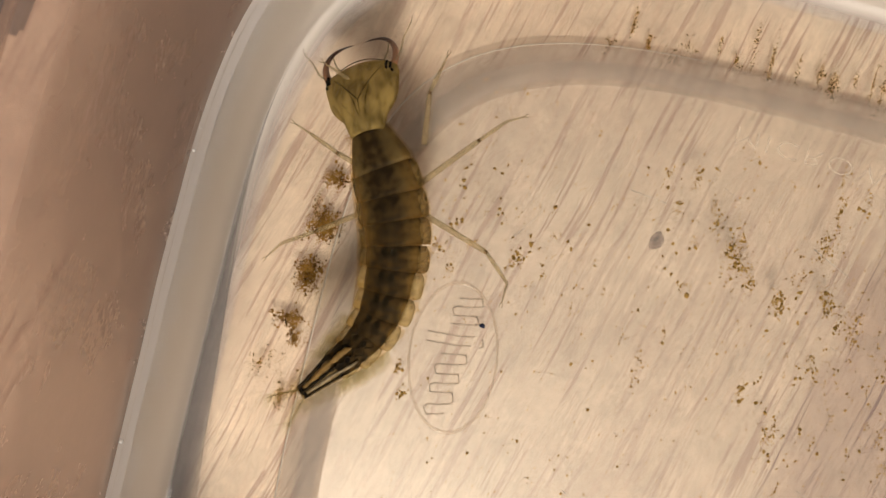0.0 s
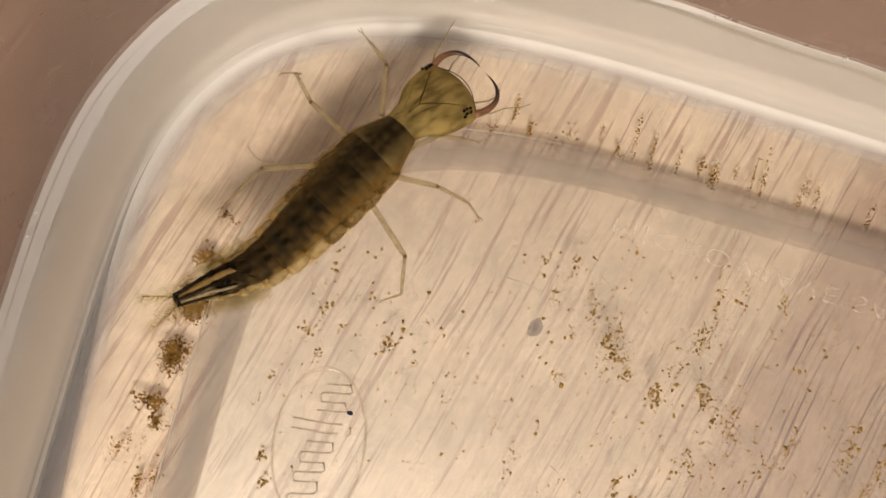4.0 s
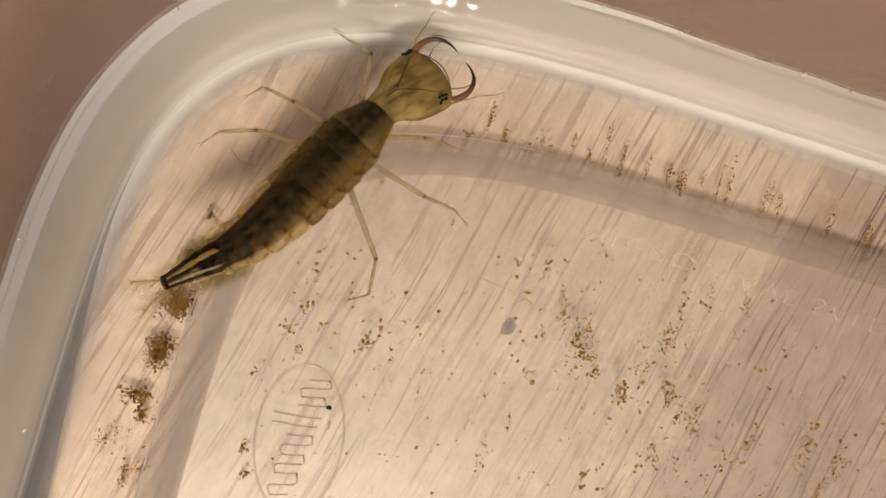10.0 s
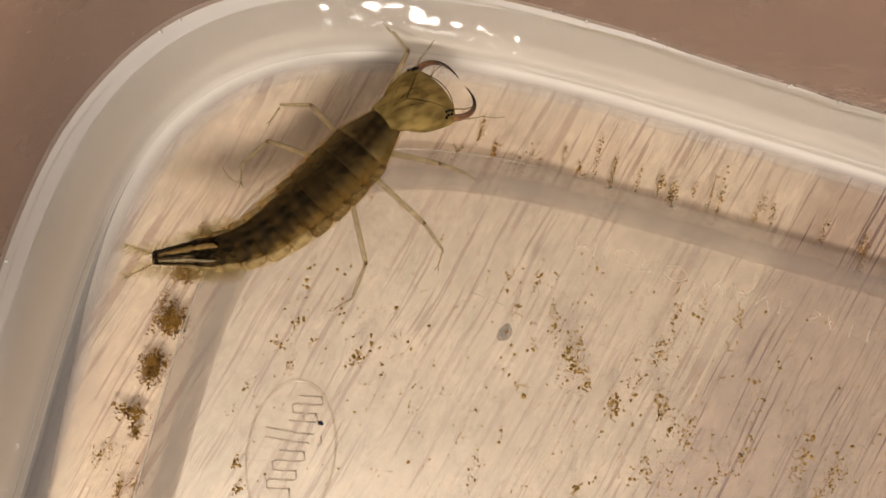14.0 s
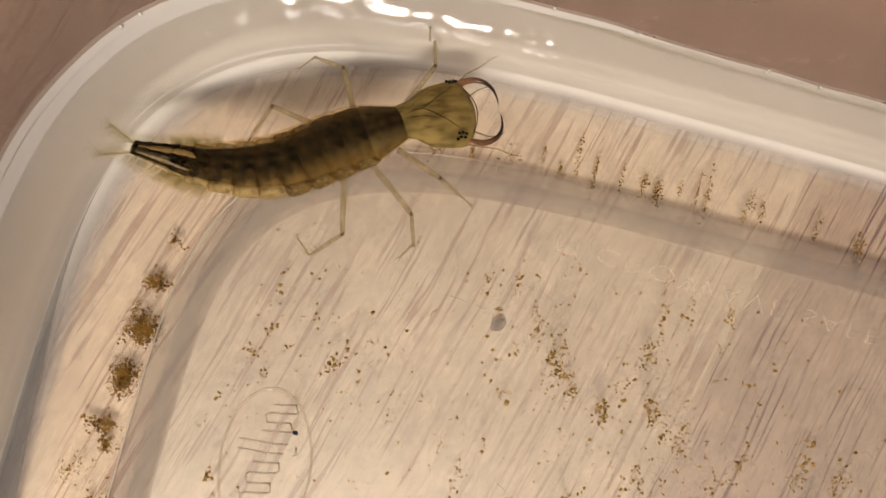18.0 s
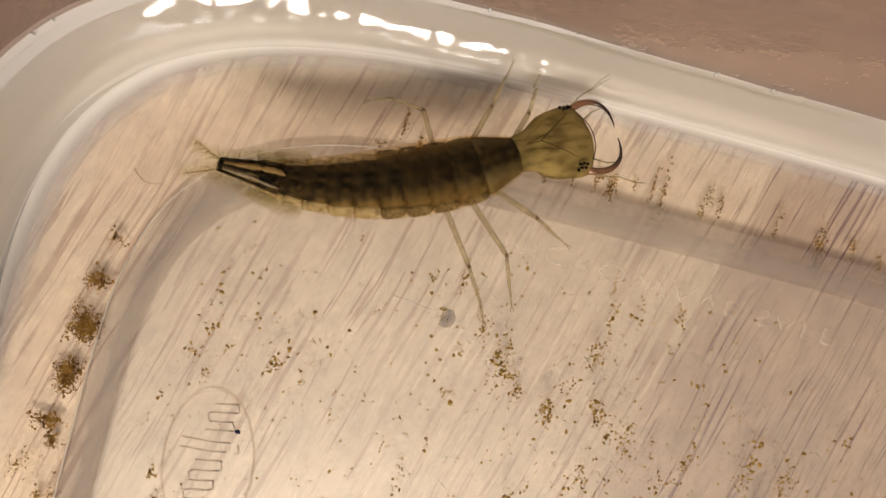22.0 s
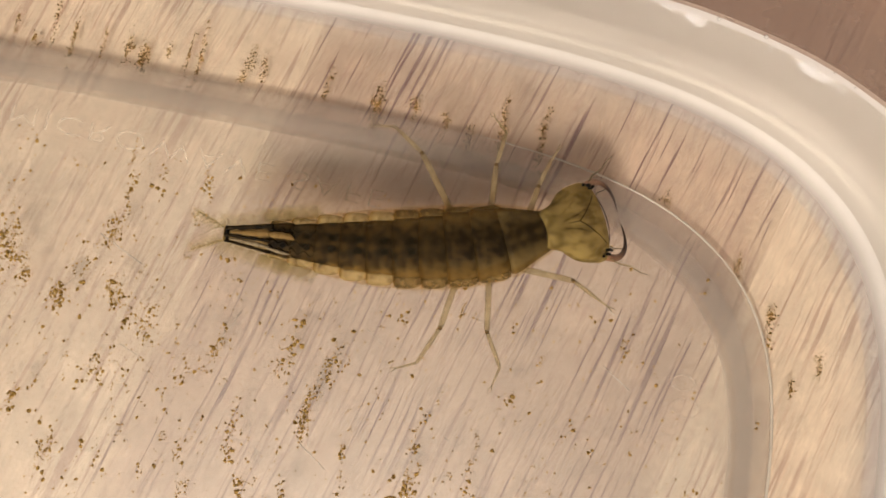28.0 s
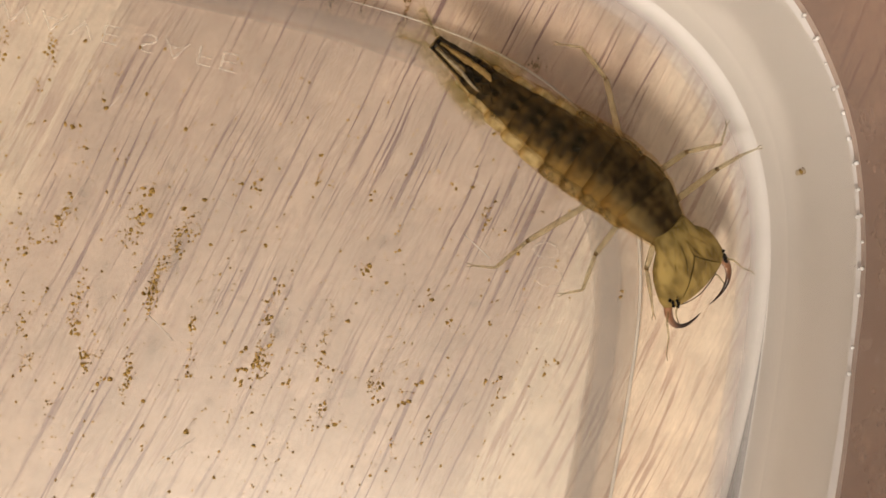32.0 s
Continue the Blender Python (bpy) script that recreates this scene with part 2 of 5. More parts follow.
def back_material(name, dark, brown, pale, half, soft, clear=0.04, spot=0.0):
    """Skin of the back: a dark band along the middle with a ragged edge, paler flanks, fine cross-grain."""
    m, nt, out = material(name)
    co = stretched(nt, (1, 1, 1))
    across = node(nt, "ShaderNodeSeparateXYZ", Vector=co).outputs[1]
    away = node(nt, "ShaderNodeMath", i0=across)
    away.operation = "ABSOLUTE"
    rag = node(nt, "ShaderNodeMath", i0=noise_at(nt, co, 1300, 4, 0.65), i1=0.0022, i2=away.outputs[0])
    rag.operation = "MULTIPLY_ADD"
    edge = node(nt, "ShaderNodeMapRange", Value=rag.outputs[0])
    edge.interpolation_type = "SMOOTHSTEP"
    edge.inputs[1].default_value, edge.inputs[2].default_value = (half + 0.11 - soft) * CM, (half + 0.11 + soft) * CM
    grain = noise_at(nt, node(nt, "ShaderNodeMapping", Vector=co, Scale=(3200, 1100, 1100)).outputs[0], 1, 4, 0.65)
    spots = noise_at(nt, co, 2600, 3, 0.6)
    blots = noise_at(nt, co, 1000, 4, 0.65)
    d = mixed(nt, ramp(nt, blots, [(0.45, grey(0)), (0.58, grey(1))]), dark, brown)
    d = mixed(nt, ramp(nt, grain, [(0.5, grey(0)), (0.72, grey(0.6))]), d, brown)
    p = mixed(nt, ramp(nt, grain, [(0.3, grey(0)), (0.62, grey(1))]), tuple(v * 0.6 for v in pale), pale)
    col = mixed(nt, edge.outputs[0], d, p)
    col = mixed(nt, ramp(nt, spots, [(0.58, grey(0)), (0.7, grey(0.7))]), col, tuple(v * 0.6 for v in dark))
    # paired black spots and a dark seam on each segment
    along = node(nt, "ShaderNodeSeparateXYZ", Vector=co).outputs[0]
    if spot:
        off = node(nt, "ShaderNodeCombineXYZ")
        for k, (source, at, wide) in enumerate(((along, 0.045 * CM, 0.05 * CM), (away.outputs[0], 0.05 * CM, 0.04 * CM))):
            n = node(nt, "ShaderNodeMath", i0=source, i1=at)
            n.operation = "SUBTRACT"
            q = node(nt, "ShaderNodeMath", i0=n.outputs[0], i1=wide)
            q.operation = "DIVIDE"
            nt.links.new(q.outputs[0], off.inputs[k])
        far = node(nt, "ShaderNodeVectorMath", i0=off.outputs[0])
        far.operation = "LENGTH"
        ragged = node(nt, "ShaderNodeMath", i0=spots, i1=0.35, i2=far.outputs["Value"])
        ragged.operation = "MULTIPLY_ADD"
        col = mixed(nt, ramp(nt, ragged.outputs[0], [(0.0, grey(spot)), (0.97, grey(spot)), (1.0, grey(0))]), col, tuple(v * 0.35 for v in dark))
        seam = node(nt, "ShaderNodeMath", i0=along)
        seam.operation = "ABSOLUTE"
        seam = node(nt, "ShaderNodeMapRange", Value=seam.outputs[0])
        seam.inputs[1].default_value, seam.inputs[2].default_value, seam.inputs[4].default_value = 0.085 * CM, 0.125 * CM, 0.35
        col = mixed(nt, seam.outputs[0], col, tuple(v * 0.7 for v in dark))
    bump = node(nt, "ShaderNodeBump", Strength=0.3, Distance=0.0002, Height=grain)
    skin = node(nt, "ShaderNodeBsdfPrincipled", Base_Color=col, Roughness=0.6, Normal=bump.outputs[0], Specular_IOR_Level=0.1)
    tra = node(nt, "ShaderNodeBsdfTranslucent", Color=col)
    both = node(nt, "ShaderNodeMixShader", i0=0.3, i1=skin.outputs[0], i2=tra.outputs[0])
    see = node(nt, "ShaderNodeBsdfTransparent", Color=(0.72, 0.62, 0.42, 1))
    all_ = node(nt, "ShaderNodeMixShader", i0=clear, i1=both.outputs[0], i2=see.outputs[0])
    nt.links.new(all_.outputs[0], out.inputs[0])
    return m


WOOD_PALE = wood_material("limed_wood", (0.86, 0.755, 0.655), (0.75, 0.63, 0.54), (0.37, 0.23, 0.195), 0.533, 72, 0.72, even=0.35, fine=1800)
WOOD_PINK = wood_material("pinkish_wood", (0.655, 0.515, 0.44), (0.55, 0.42, 0.355), (0.165, 0.072, 0.088), 0.553, 52, 1.0, (0.76, 0.645, 0.545), 0.4)
CLEAR = plastic_material("clear_plastic", 0.1, (0.9, 0.87, 0.84), 0.52, tint=(0.99, 0.978, 0.955), sheen=0.085)
FILLET = plastic_material("channel_plastic", 0.09, (0.9, 0.87, 0.82), 0.45, 1.3)
# grey haze up the step stands in for its shade
STEP = plastic_material("shaded_step_plastic", 0.4, (0.46, 0.43, 0.42), 0.4, 1.06, rise=(-0.25, 0.0, [(0.0, grey(0.15)), (0.15, grey(0.8)), (0.6, grey(1.0)), (0.9, grey(0.9)), (1.0, grey(0.2))]), even=0.8, glow_share=0.0)
# pale haze paints the bright line that light gathers at the wall's foot
FOOT = plastic_material("wall_foot_plastic", 0.75, (0.84, 0.83, 0.84), 0.38, 1.12, (0.9, 0.89, 0.9), rise=(-0.22, 0.06, [(0.0, grey(0.0)), (0.35, grey(0.3)), (1.0, grey(1.0))]), even=1.0, glow_share=0.0)
WORDS = plastic_material("moulded_plastic", 0.24, (0.95, 0.93, 0.9), 0.15, 1.2)
# white haze paints the lamp's glints onto the droplets
DROP = plastic_material("droplet_glint", 0.75, (1.0, 0.99, 0.97), 0.15, 1.5)
# white haze, for the step's painted glint and for scratches
GLINT_SCRATCH = plastic_material("glint_scratch_plastic", 0.5, (0.95, 0.93, 0.9), 0.1, 1.25)
MARK = plastic_material("mark_plastic", 0.24, (0.62, 0.53, 0.45), 0.15, 1.3)
# dark haze stands in for the shade under the water's drawn-up rim
FOOT_SHADE = plastic_material("foot_shade_plastic", 0.72, (0.19, 0.185, 0.195), 0.4, 1.08, (0.97, 0.97, 0.98), rise=(-0.23, 0.1, [(0.0, grey(0.0)), (0.5, grey(0.75)), (0.75, grey(0.95)), (1.0, grey(0.5))]), even=0.7, glow_share=0.0)
# one wall, two materials: light below the waterline put into pale haze
WET_BRIGHT = plastic_material("bright_wet_plastic", 0.9, (0.89, 0.86, 0.835), 0.3, 1.16, rise=(0.1, 0.5, [(0.0, grey(0.8)), (1.0, grey(1.0))]), even=1.0, glow_share=0.42)
# brown tint darkens the dry wall as its dim surroundings would
DRY = plastic_material("dimmed_dry_plastic", 0.3, (0.66, 0.52, 0.45), 0.3, 1.1, (0.88, 0.77, 0.685), even=0.8)
WATER = water_material("water")
BEAD = water_material("bead_of_water", 0.07, 0.27, 0.5)
PAINT = flesh_material("white_wall_paint", (0.7, 0.67, 0.62), (0.78, 0.75, 0.7), 3, 0.0, 0.9)
FLOOR = flesh_material("brown_floor", (0.16, 0.1, 0.06), (0.3, 0.2, 0.13), 6, 0.0, 0.5)
METAL = flesh_material("grey_lamp_metal", (0.3, 0.3, 0.3), (0.45, 0.45, 0.45), 40, 0.0, 0.4)
BACK = flesh_material("dark_back", (0.008, 0.0055, 0.0028), (0.045, 0.029, 0.011), 1500, 0.0, 0.6, 0.38, 0.66)
REAR = back_material("dark_abdomen", (0.009, 0.0057, 0.0024), (0.082, 0.05, 0.016), (0.28, 0.187, 0.065), 0.215, 0.05, 0.04, 0.95)
MID = back_material("brown_thorax", (0.017, 0.0105, 0.0037), (0.07, 0.043, 0.0135), (0.25, 0.165, 0.055), 0.215, 0.1, 0.05, 0.0)
NECK = back_material("olive_thorax", (0.023, 0.0145, 0.0048), (0.088, 0.055, 0.0175), (0.27, 0.19, 0.072), 0.185, 0.13, 0.08)
PATCH = flesh_material("dark_head_streak", (0.04, 0.027, 0.01), (0.13, 0.09, 0.034), 1500, 0.74)
HEAD = flesh_material("olive_head", (0.185, 0.128, 0.04), (0.47, 0.345, 0.118), 900, 0.16, 0.6, 0.38, 0.6, (0.45, 1.0, 1.0))
LOBE = flesh_material("pale_flank", (0.3, 0.23, 0.105), (0.7, 0.6, 0.35), 1100, 0.42, 0.6, 0.36, 0.58)
SKIRT = flesh_material("brown_flank", (0.1, 0.072, 0.029), (0.36, 0.275, 0.125), 1200, 0.38, 0.6, 0.36, 0.62)
SKIN = flesh_material("clear_skin", (0.14, 0.095, 0.037), (0.36, 0.29, 0.16), 1300, 0.93)
STRIPE = flesh_material("pale_stripe", (0.28, 0.22, 0.135), (0.5, 0.42, 0.29), 1600, 0.2)
OCHRE = flesh_material("ochre_stripe", (0.32, 0.2, 0.075), (0.52, 0.35, 0.135), 1500, 0.25)
TAIL = flesh_material("tan_tail", (0.16, 0.1, 0.036), (0.42, 0.3, 0.13), 1500, 0.3)
LEG = flesh_material("pale_leg", (0.32, 0.235, 0.12), (0.58, 0.46, 0.28), 1500, 0.58)
JOINT = flesh_material("brown_joint", (0.14, 0.08, 0.03), (0.26, 0.16, 0.065), 2000, 0.1)
JAW = jaw_material("horn_jaw", (0.3, 0.14, 0.07), (0.022, 0.008, 0.005))
EDGE = flesh_material("horn_edge", (0.05, 0.025, 0.01), (0.14, 0.08, 0.035), 400, 0.25)
BLACK = flesh_material("black_eye", (0.006, 0.005, 0.004), (0.015, 0.012, 0.01), 900, 0.0, 0.2)
HAIR = flesh_material("tan_hair", (0.4, 0.27, 0.14), (0.6, 0.45, 0.28), 900, 0.85)
DIRT = flesh_material("brown_crumb", (0.19, 0.115, 0.036), (0.52, 0.35, 0.115), 2600, 0.15, 0.9, 0.36, 0.56)
SILT = flesh_material("golden_silt", (0.2, 0.105, 0.02), (0.5, 0.3, 0.07), 900, 0.5, 0.9)
HEAP = flesh_material("brown_heap", (0.17, 0.085, 0.018), (0.42, 0.25, 0.06), 900, 0.25, 0.9)
NAVY = flesh_material("navy_cloth", (0.012, 0.014, 0.026), (0.03, 0.034, 0.055), 900, 0.0, 0.9)
KNOT = flesh_material("dark_knot", (0.12, 0.06, 0.058), (0.3, 0.19, 0.165), 1100, 0.3, 0.6)
HALO = flesh_material("knot_halo", (0.3, 0.19, 0.165), (0.55, 0.42, 0.36), 900, 0.45)
INK = flesh_material("blue_speck", (0.02, 0.025, 0.06), (0.05, 0.06, 0.12), 900, 0.0, 0.6)


# ---- mesh helpers ----
def finish(name, bm, mat, parent=None, label="", smooth=True, turned=False):
    me = bpy.data.meshes.new(name)
    for v in bm.verts:
        v.co *= CM
    if not turned:
        bmesh.ops.recalc_face_normals(bm, faces=bm.faces)
    bm.to_mesh(me)
    bm.free()
    if smooth:
        for p in me.polygons:
            p.use_smooth = True
    me.materials.append(mat)
    ob = new(name, me)
    ob.parent = parent
    if label:
        ob["label"] = label
    return ob


part = finish


def loft(bm, rings, closed_ring=True, caps=True):
    rows = [[bm.verts.new(p) for p in ring] for ring in rings]
    n = len(rows[0])
    for a, b in zip(rows, rows[1:]):
        for i in range(n if closed_ring else n - 1):
            j = (i + 1) % n
            bm.faces.new((a[i], a[j], b[j], b[i]))
    if caps:
        bm.faces.new(rows[0])
        bm.faces.new(rows[-1])


def tube(bm, pts, radii, sides=8):
    pts = [Vector(p) for p in pts]
    rings = []
    for i, p in enumerate(pts):
        d = (pts[min(i + 1, len(pts) - 1)] - pts[max(i - 1, 0)]).normalized()
        u = d.cross(Vector((0, 0, 1)))
        u = u.normalized() if u.length > 1e-4 else Vector((1, 0, 0))
        v = d.cross(u)
        rings.append([p + (u * math.cos(a) + v * math.sin(a)) * radii[i] for a in (k * math.tau / sides for k in range(sides))])
    loft(bm, rings)


# ---- the container: outlines are rounded oblongs round one centre ----


def outline(a, b, z, n=240, power=4.0):
    ring = []
    for k in range(n):
        th = math.tau * k / n
        c, s = math.cos(th), math.sin(th)
        r = (abs(c / a) ** power + abs(s / b) ** power) ** (-1 / power)
        ring.append((CX + c * r, CY + s * r, z))
    return ring


def facing(bm, faces, inwards):
    """Turns faces towards (or away from) a place high over the container's middle."""
    for f in faces:
        f.normal_update()
        ahead = f.normal.dot(Vector((CX, CY, 14)) - f.calc_center_median()) > 0
        if ahead != inwards:
            f.normal_flip()


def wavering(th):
    """The uneven line up to which the wall is wetted, and painted bright."""
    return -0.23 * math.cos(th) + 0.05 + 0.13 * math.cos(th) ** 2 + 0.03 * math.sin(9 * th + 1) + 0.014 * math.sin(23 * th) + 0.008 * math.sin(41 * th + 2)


def shell(name, steps, mat, thick, parent, label="", uneven=(), cap=True):
    """A wall swept round the container; steps are (half length, half width, height) from inside outwards, seen on the inner face.
    uneven: the steps whose height wavers."""
    bm = bmesh.new()
    inner = [outline(a, b, z) for a, b, z in steps]
    for k in uneven:
        n = len(inner[k])
        inner[k] = [(x, y, z + wavering(math.tau * i / n)) for i, (x, y, z) in enumerate(inner[k])]
    under = [[(x + (x - CX) / 6 * dx, y + (y - CY) / 5 * dx, z + dz) for x, y, z in ring] for ring, (dx, dz) in zip(inner, thick)]
    loft(bm, inner, caps=False)
    facing(bm, bm.faces[:], True)
    n = len(bm.faces)
    loft(bm, under, caps=False)
    bm.faces.ensure_lookup_table()
    facing(bm, bm.faces[n:], False)
    return part(name, bm, mat, parent, label, turned=True)


def build_table():
    table = new("table_top")
    tagged(table, "whitewashed wooden table top of glued boards", "table", kind="structure")
    angle = radians(75)
    width, length = 5.5, 110.0
    for i in range(-9, 10):
        bm = bmesh.new()
        bmesh.ops.create_cube(bm, size=1)
        bmesh.ops.scale(bm, vec=(length, width, 2.5), verts=bm.verts)
        board = part("board", bm, WOOD_PINK if i % 3 == 0 else WOOD_PALE, table, smooth=False)
        s = 1.42 + width * (i + 0.5)
        board.location = (s * math.sin(angle) * CM, -s * math.cos(angle) * CM, (-0.37 - 1.25) * CM)
        board.rotation_euler = (0, 0, angle)
        if i == -1:
            for wide, mat, up in ((0.085, HALO, 0.0), (0.045, KNOT, 0.0035)):
                bm = bmesh.new()
                rings = [[(r * (1 + 0.12 * math.sin(3 * a)) * math.cos(a) * 1.4, r * math.sin(a), h) for a in (k * math.tau / 24 for k in range(24))] for r, h in ((wide, 0), (wide * 0.9, 0.003))]
                loft(bm, rings)
                knot = part("knot", bm, mat, board, "dark knot in the board")
                knot.matrix_local = board.matrix_basis.inverted() @ pose(-1.13 * CM, 0.27 * CM, (up - 0.3695) * CM, 0, 0, 70)
    for a, b in ((-48, -46), (48, -46), (-48, 46), (48, 46)):
        bm = bmesh.new()
        tube(bm, [(0, 0, -76), (0, 0, -40), (0, 0, -2.8)], [2.2, 2.8, 3.2], 12)
        leg = part("leg", bm, WOOD_PALE, table)
        leg.matrix_basis = Matrix.Rotation(angle, 4, "Z") @ Matrix.Translation((a * CM, b * CM, 0))
    return table


def build_container():
    box = new("food_container")
    tagged(box, "clear plastic food container with rounded corners, on a wooden table", "container")
    bm = bmesh.new()
    top = outline(6.02, 4.06, 0.0)
    bm.faces.new([bm.verts.new(p) for p in top])
    bm.faces.new([bm.verts.new((x, y, -0.1)) for x, y, z in top[::-1]])
    part("base_panel", bm, CLEAR, box, smooth=False, turned=True)
    t = 0.1
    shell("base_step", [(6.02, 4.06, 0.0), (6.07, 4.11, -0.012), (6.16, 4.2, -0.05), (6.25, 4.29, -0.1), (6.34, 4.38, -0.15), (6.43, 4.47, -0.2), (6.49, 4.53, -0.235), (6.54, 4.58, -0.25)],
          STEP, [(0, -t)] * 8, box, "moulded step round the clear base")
    shell("base_channel", [(6.54, 4.58, -0.25), (6.9, 4.9, -0.25), (7.15, 5.13, -0.245), (7.3, 5.27, -0.225), (7.42, 5.37, -0.18)],
          FILLET, [(0, -t), (0, -t), (0.02, -t), (0.05, -0.085), (0.08, -0.07)], box)
    shell("wall_foot", [(7.42, 5.37, -0.18), (7.51, 5.45, -0.11), (7.575, 5.505, -0.04), (7.625, 5.54, 0.035), (7.65, 5.56, 0.1)], FOOT,
          [(0.08, -0.07), (0.085, -0.06), (0.09, -0.05), (0.095, -0.035), (t, -0.02)], box, "thick rounded foot of the wall")
    # same plastic in two parts, painted paler below the waterline and browner above
    shell("lower_wall", [(7.65, 5.56, 0.1), (7.7, 5.6, 0.3), (7.74, 5.64, 0.6), (7.8, 5.7, 1.1), (7.86, 5.76, 1.5)], WET_BRIGHT,
          [(t, -0.02), (0.07, 0), (0.05, 0), (0.04, 0), (0.03, 0)], box, "wet lower wall, brightness put into its pale haze", (4,))
    shell("upper_wall", [(7.86, 5.76, 1.5), (7.97, 5.87, 2.4), (8.1, 6.0, 3.4), (8.2, 6.1, 4.3)], DRY, [(0.03, 0)] * 4, box, "dry upper wall, brown tint for dim surroundings", (0,))
    shell("rim", [(8.2, 6.1, 4.3), (8.24, 6.14, 4.42), (8.34, 6.24, 4.48), (8.6, 6.5, 4.48), (8.7, 6.6, 4.4), (8.72, 6.62, 4.2)],
          DRY, [(0.03, 0), (0.03, -0.02), (0.02, -0.08), (-0.02, -0.1), (-0.08, -0.05), (-0.1, 0)], box)
    # dark strips along the foot of both short walls, painted for the shade there
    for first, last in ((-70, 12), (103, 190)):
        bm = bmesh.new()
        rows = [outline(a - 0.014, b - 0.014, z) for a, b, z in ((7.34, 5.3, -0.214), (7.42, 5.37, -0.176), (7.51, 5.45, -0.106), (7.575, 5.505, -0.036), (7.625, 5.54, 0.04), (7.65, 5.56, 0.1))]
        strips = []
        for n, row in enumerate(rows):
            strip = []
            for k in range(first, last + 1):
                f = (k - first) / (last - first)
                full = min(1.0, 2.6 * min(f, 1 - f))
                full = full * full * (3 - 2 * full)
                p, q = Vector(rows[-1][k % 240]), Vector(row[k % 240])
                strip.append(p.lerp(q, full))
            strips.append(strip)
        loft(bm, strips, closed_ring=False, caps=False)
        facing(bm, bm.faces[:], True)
        part("smoky_seam", bm, FOOT_SHADE, box, "dark strip at the wall's foot, painted shade", turned=True)
    # glint painted as white tubes where step meets channel, at both container ends
    for first in (-40, 80):
        bm = bmesh.new()
        ring = outline(6.5, 4.54, -0.243)
        tube(bm, [ring[k % 240] for k in range(first, first + 80)], [0.003 + (0.016 if first < 0 else 0.009) * math.sin(math.pi * n / 79) ** 0.5 for n in range(80)], 6)
        part("moulding_line", bm, GLINT_SCRATCH, box)
    # the maker's oval mark, in plain strokes
    bm = bmesh.new()
    rings = []
    for q, h in ((1.0, 0.001), (0.975, 0.02), (0.945, 0.001)):
        rings.append([(-3.27 + 0.53 * q * math.cos(a) - 0.08 * q * math.sin(a), -1.64 + 0.89 * q * math.sin(a), h) for a in (k * math.tau / 72 for k in range(72))])
    loft(bm, rings, caps=False)
    part("oval_mark", bm, MARK, box)
    strokes = [(-2.32, 0.2), (-2.2, 0.24), (-2.06, 0.26), (-1.95, 0.26), (-1.84, 0.26), (-1.72, 0.28), (-1.6, 0.3), (-1.49, 0.52), (-1.38, 0.55), (-1.24, 0.3), (-1.14, 0.26), (-1.03, 0.28), (-0.93, 0.26)]
    for i, (y, w) in enumerate(strokes):
        bm = bmesh.new()
        x = -3.28 + 0.07 * (y + 1.7)
        tube(bm, [(x - w * 0.5 - (0.1 if w > 0.4 else 0), y - 0.02, 0.004), (x, y, 0.006), (x + w * 0.5 - (0.1 if w > 0.4 else 0), y + 0.03, 0.004)], [0.009, 0.01, 0.009], 6)
        if i < len(strokes) - 1 and i not in (6, 8):
            side = 0.5 if i % 2 else -0.5
            y2, w2 = strokes[i + 1]
            tube(bm, [(x + side * w, y + side * 0.05, 0.004), (x + side * (max(w, w2) + 0.06), (y + y2) / 2, 0.005), (x + side * w2, y2 + side * 0.05, 0.004)], [0.009, 0.009, 0.009], 6)
        part("raised_stroke", bm, MARK, box)
    # words moulded from beneath, so they read mirrored from above
    text = bpy.data.curves.new("moulded_words", "FONT")
    text.body, text.size, text.extrude, text.align_x, text.space_character = "MICROWAVE SAFE", 0.3, 0.004, "CENTER", 1.12
    text.offset = -0.006
    holder = bpy.data.objects.new("moulded_words", text)
    mesh = bpy.data.meshes.new_from_object(holder)
    wide = max(v.co.x for v in mesh.vertices) - min(v.co.x for v in mesh.vertices)
    mesh.transform(Matrix.Diagonal((4.15 / wide * CM, -CM, CM, 1)))
    mesh.materials.clear()
    mesh.materials.append(WORDS)
    words = new("moulded_words", mesh)
    words.parent = box
    words.matrix_basis = pose(1.45 * CM, 1.72 * CM, 0.005 * CM, 0, 0, -2)
    bpy.data.objects.remove(holder)
    for x, y, r in ((6.96, 0.3, 0.1), (7.02, 0.05, 0.12)):
        bm = bmesh.new()
        loft(bm, [[(x + 1.2 * (r + d) * math.cos(a), y + 0.8 * (r + d) * math.sin(a), h) for a in (k * math.tau / 24 for k in range(24))] for d, h in ((-0.012, 0.001), (0, 0.01), (0.012, 0.001))], caps=False)
        part("moulded_ring", bm, WORDS, box)
    for a, b in (((6.12, 0.3), (6.42, 0.11)), ((0.65, 0.6), (1.16, 0.37)), ((-1.7, 0.75), (-1.25, 0.7)), ((3.2, -1.1), (3.5, -1.3))):
        bm = bmesh.new()
        tube(bm, [(*a, 0.002), (*b, 0.002)], [0.006, 0.005], 5)
        part("scratch", bm, GLINT_SCRATCH, box)
    rnd = random.Random(23)
    for _ in range(34):
        x, y, way, long = rnd.uniform(-3.5, 6.8), rnd.uniform(-4.8, 1.2), radians(rnd.choice([-28, -24, 60, 66])) + rnd.gauss(0, 0.12), rnd.uniform(0.12, 0.45)
        bm = bmesh.new()
        tube(bm, [(x, y, 0.001), (x + long * math.cos(way), y + long * math.sin(way), 0.001)], [0.003, 0.0015], 4)
        part("scratch", bm, GLINT_SCRATCH, box)
    return box


WATER_Z = 1.55


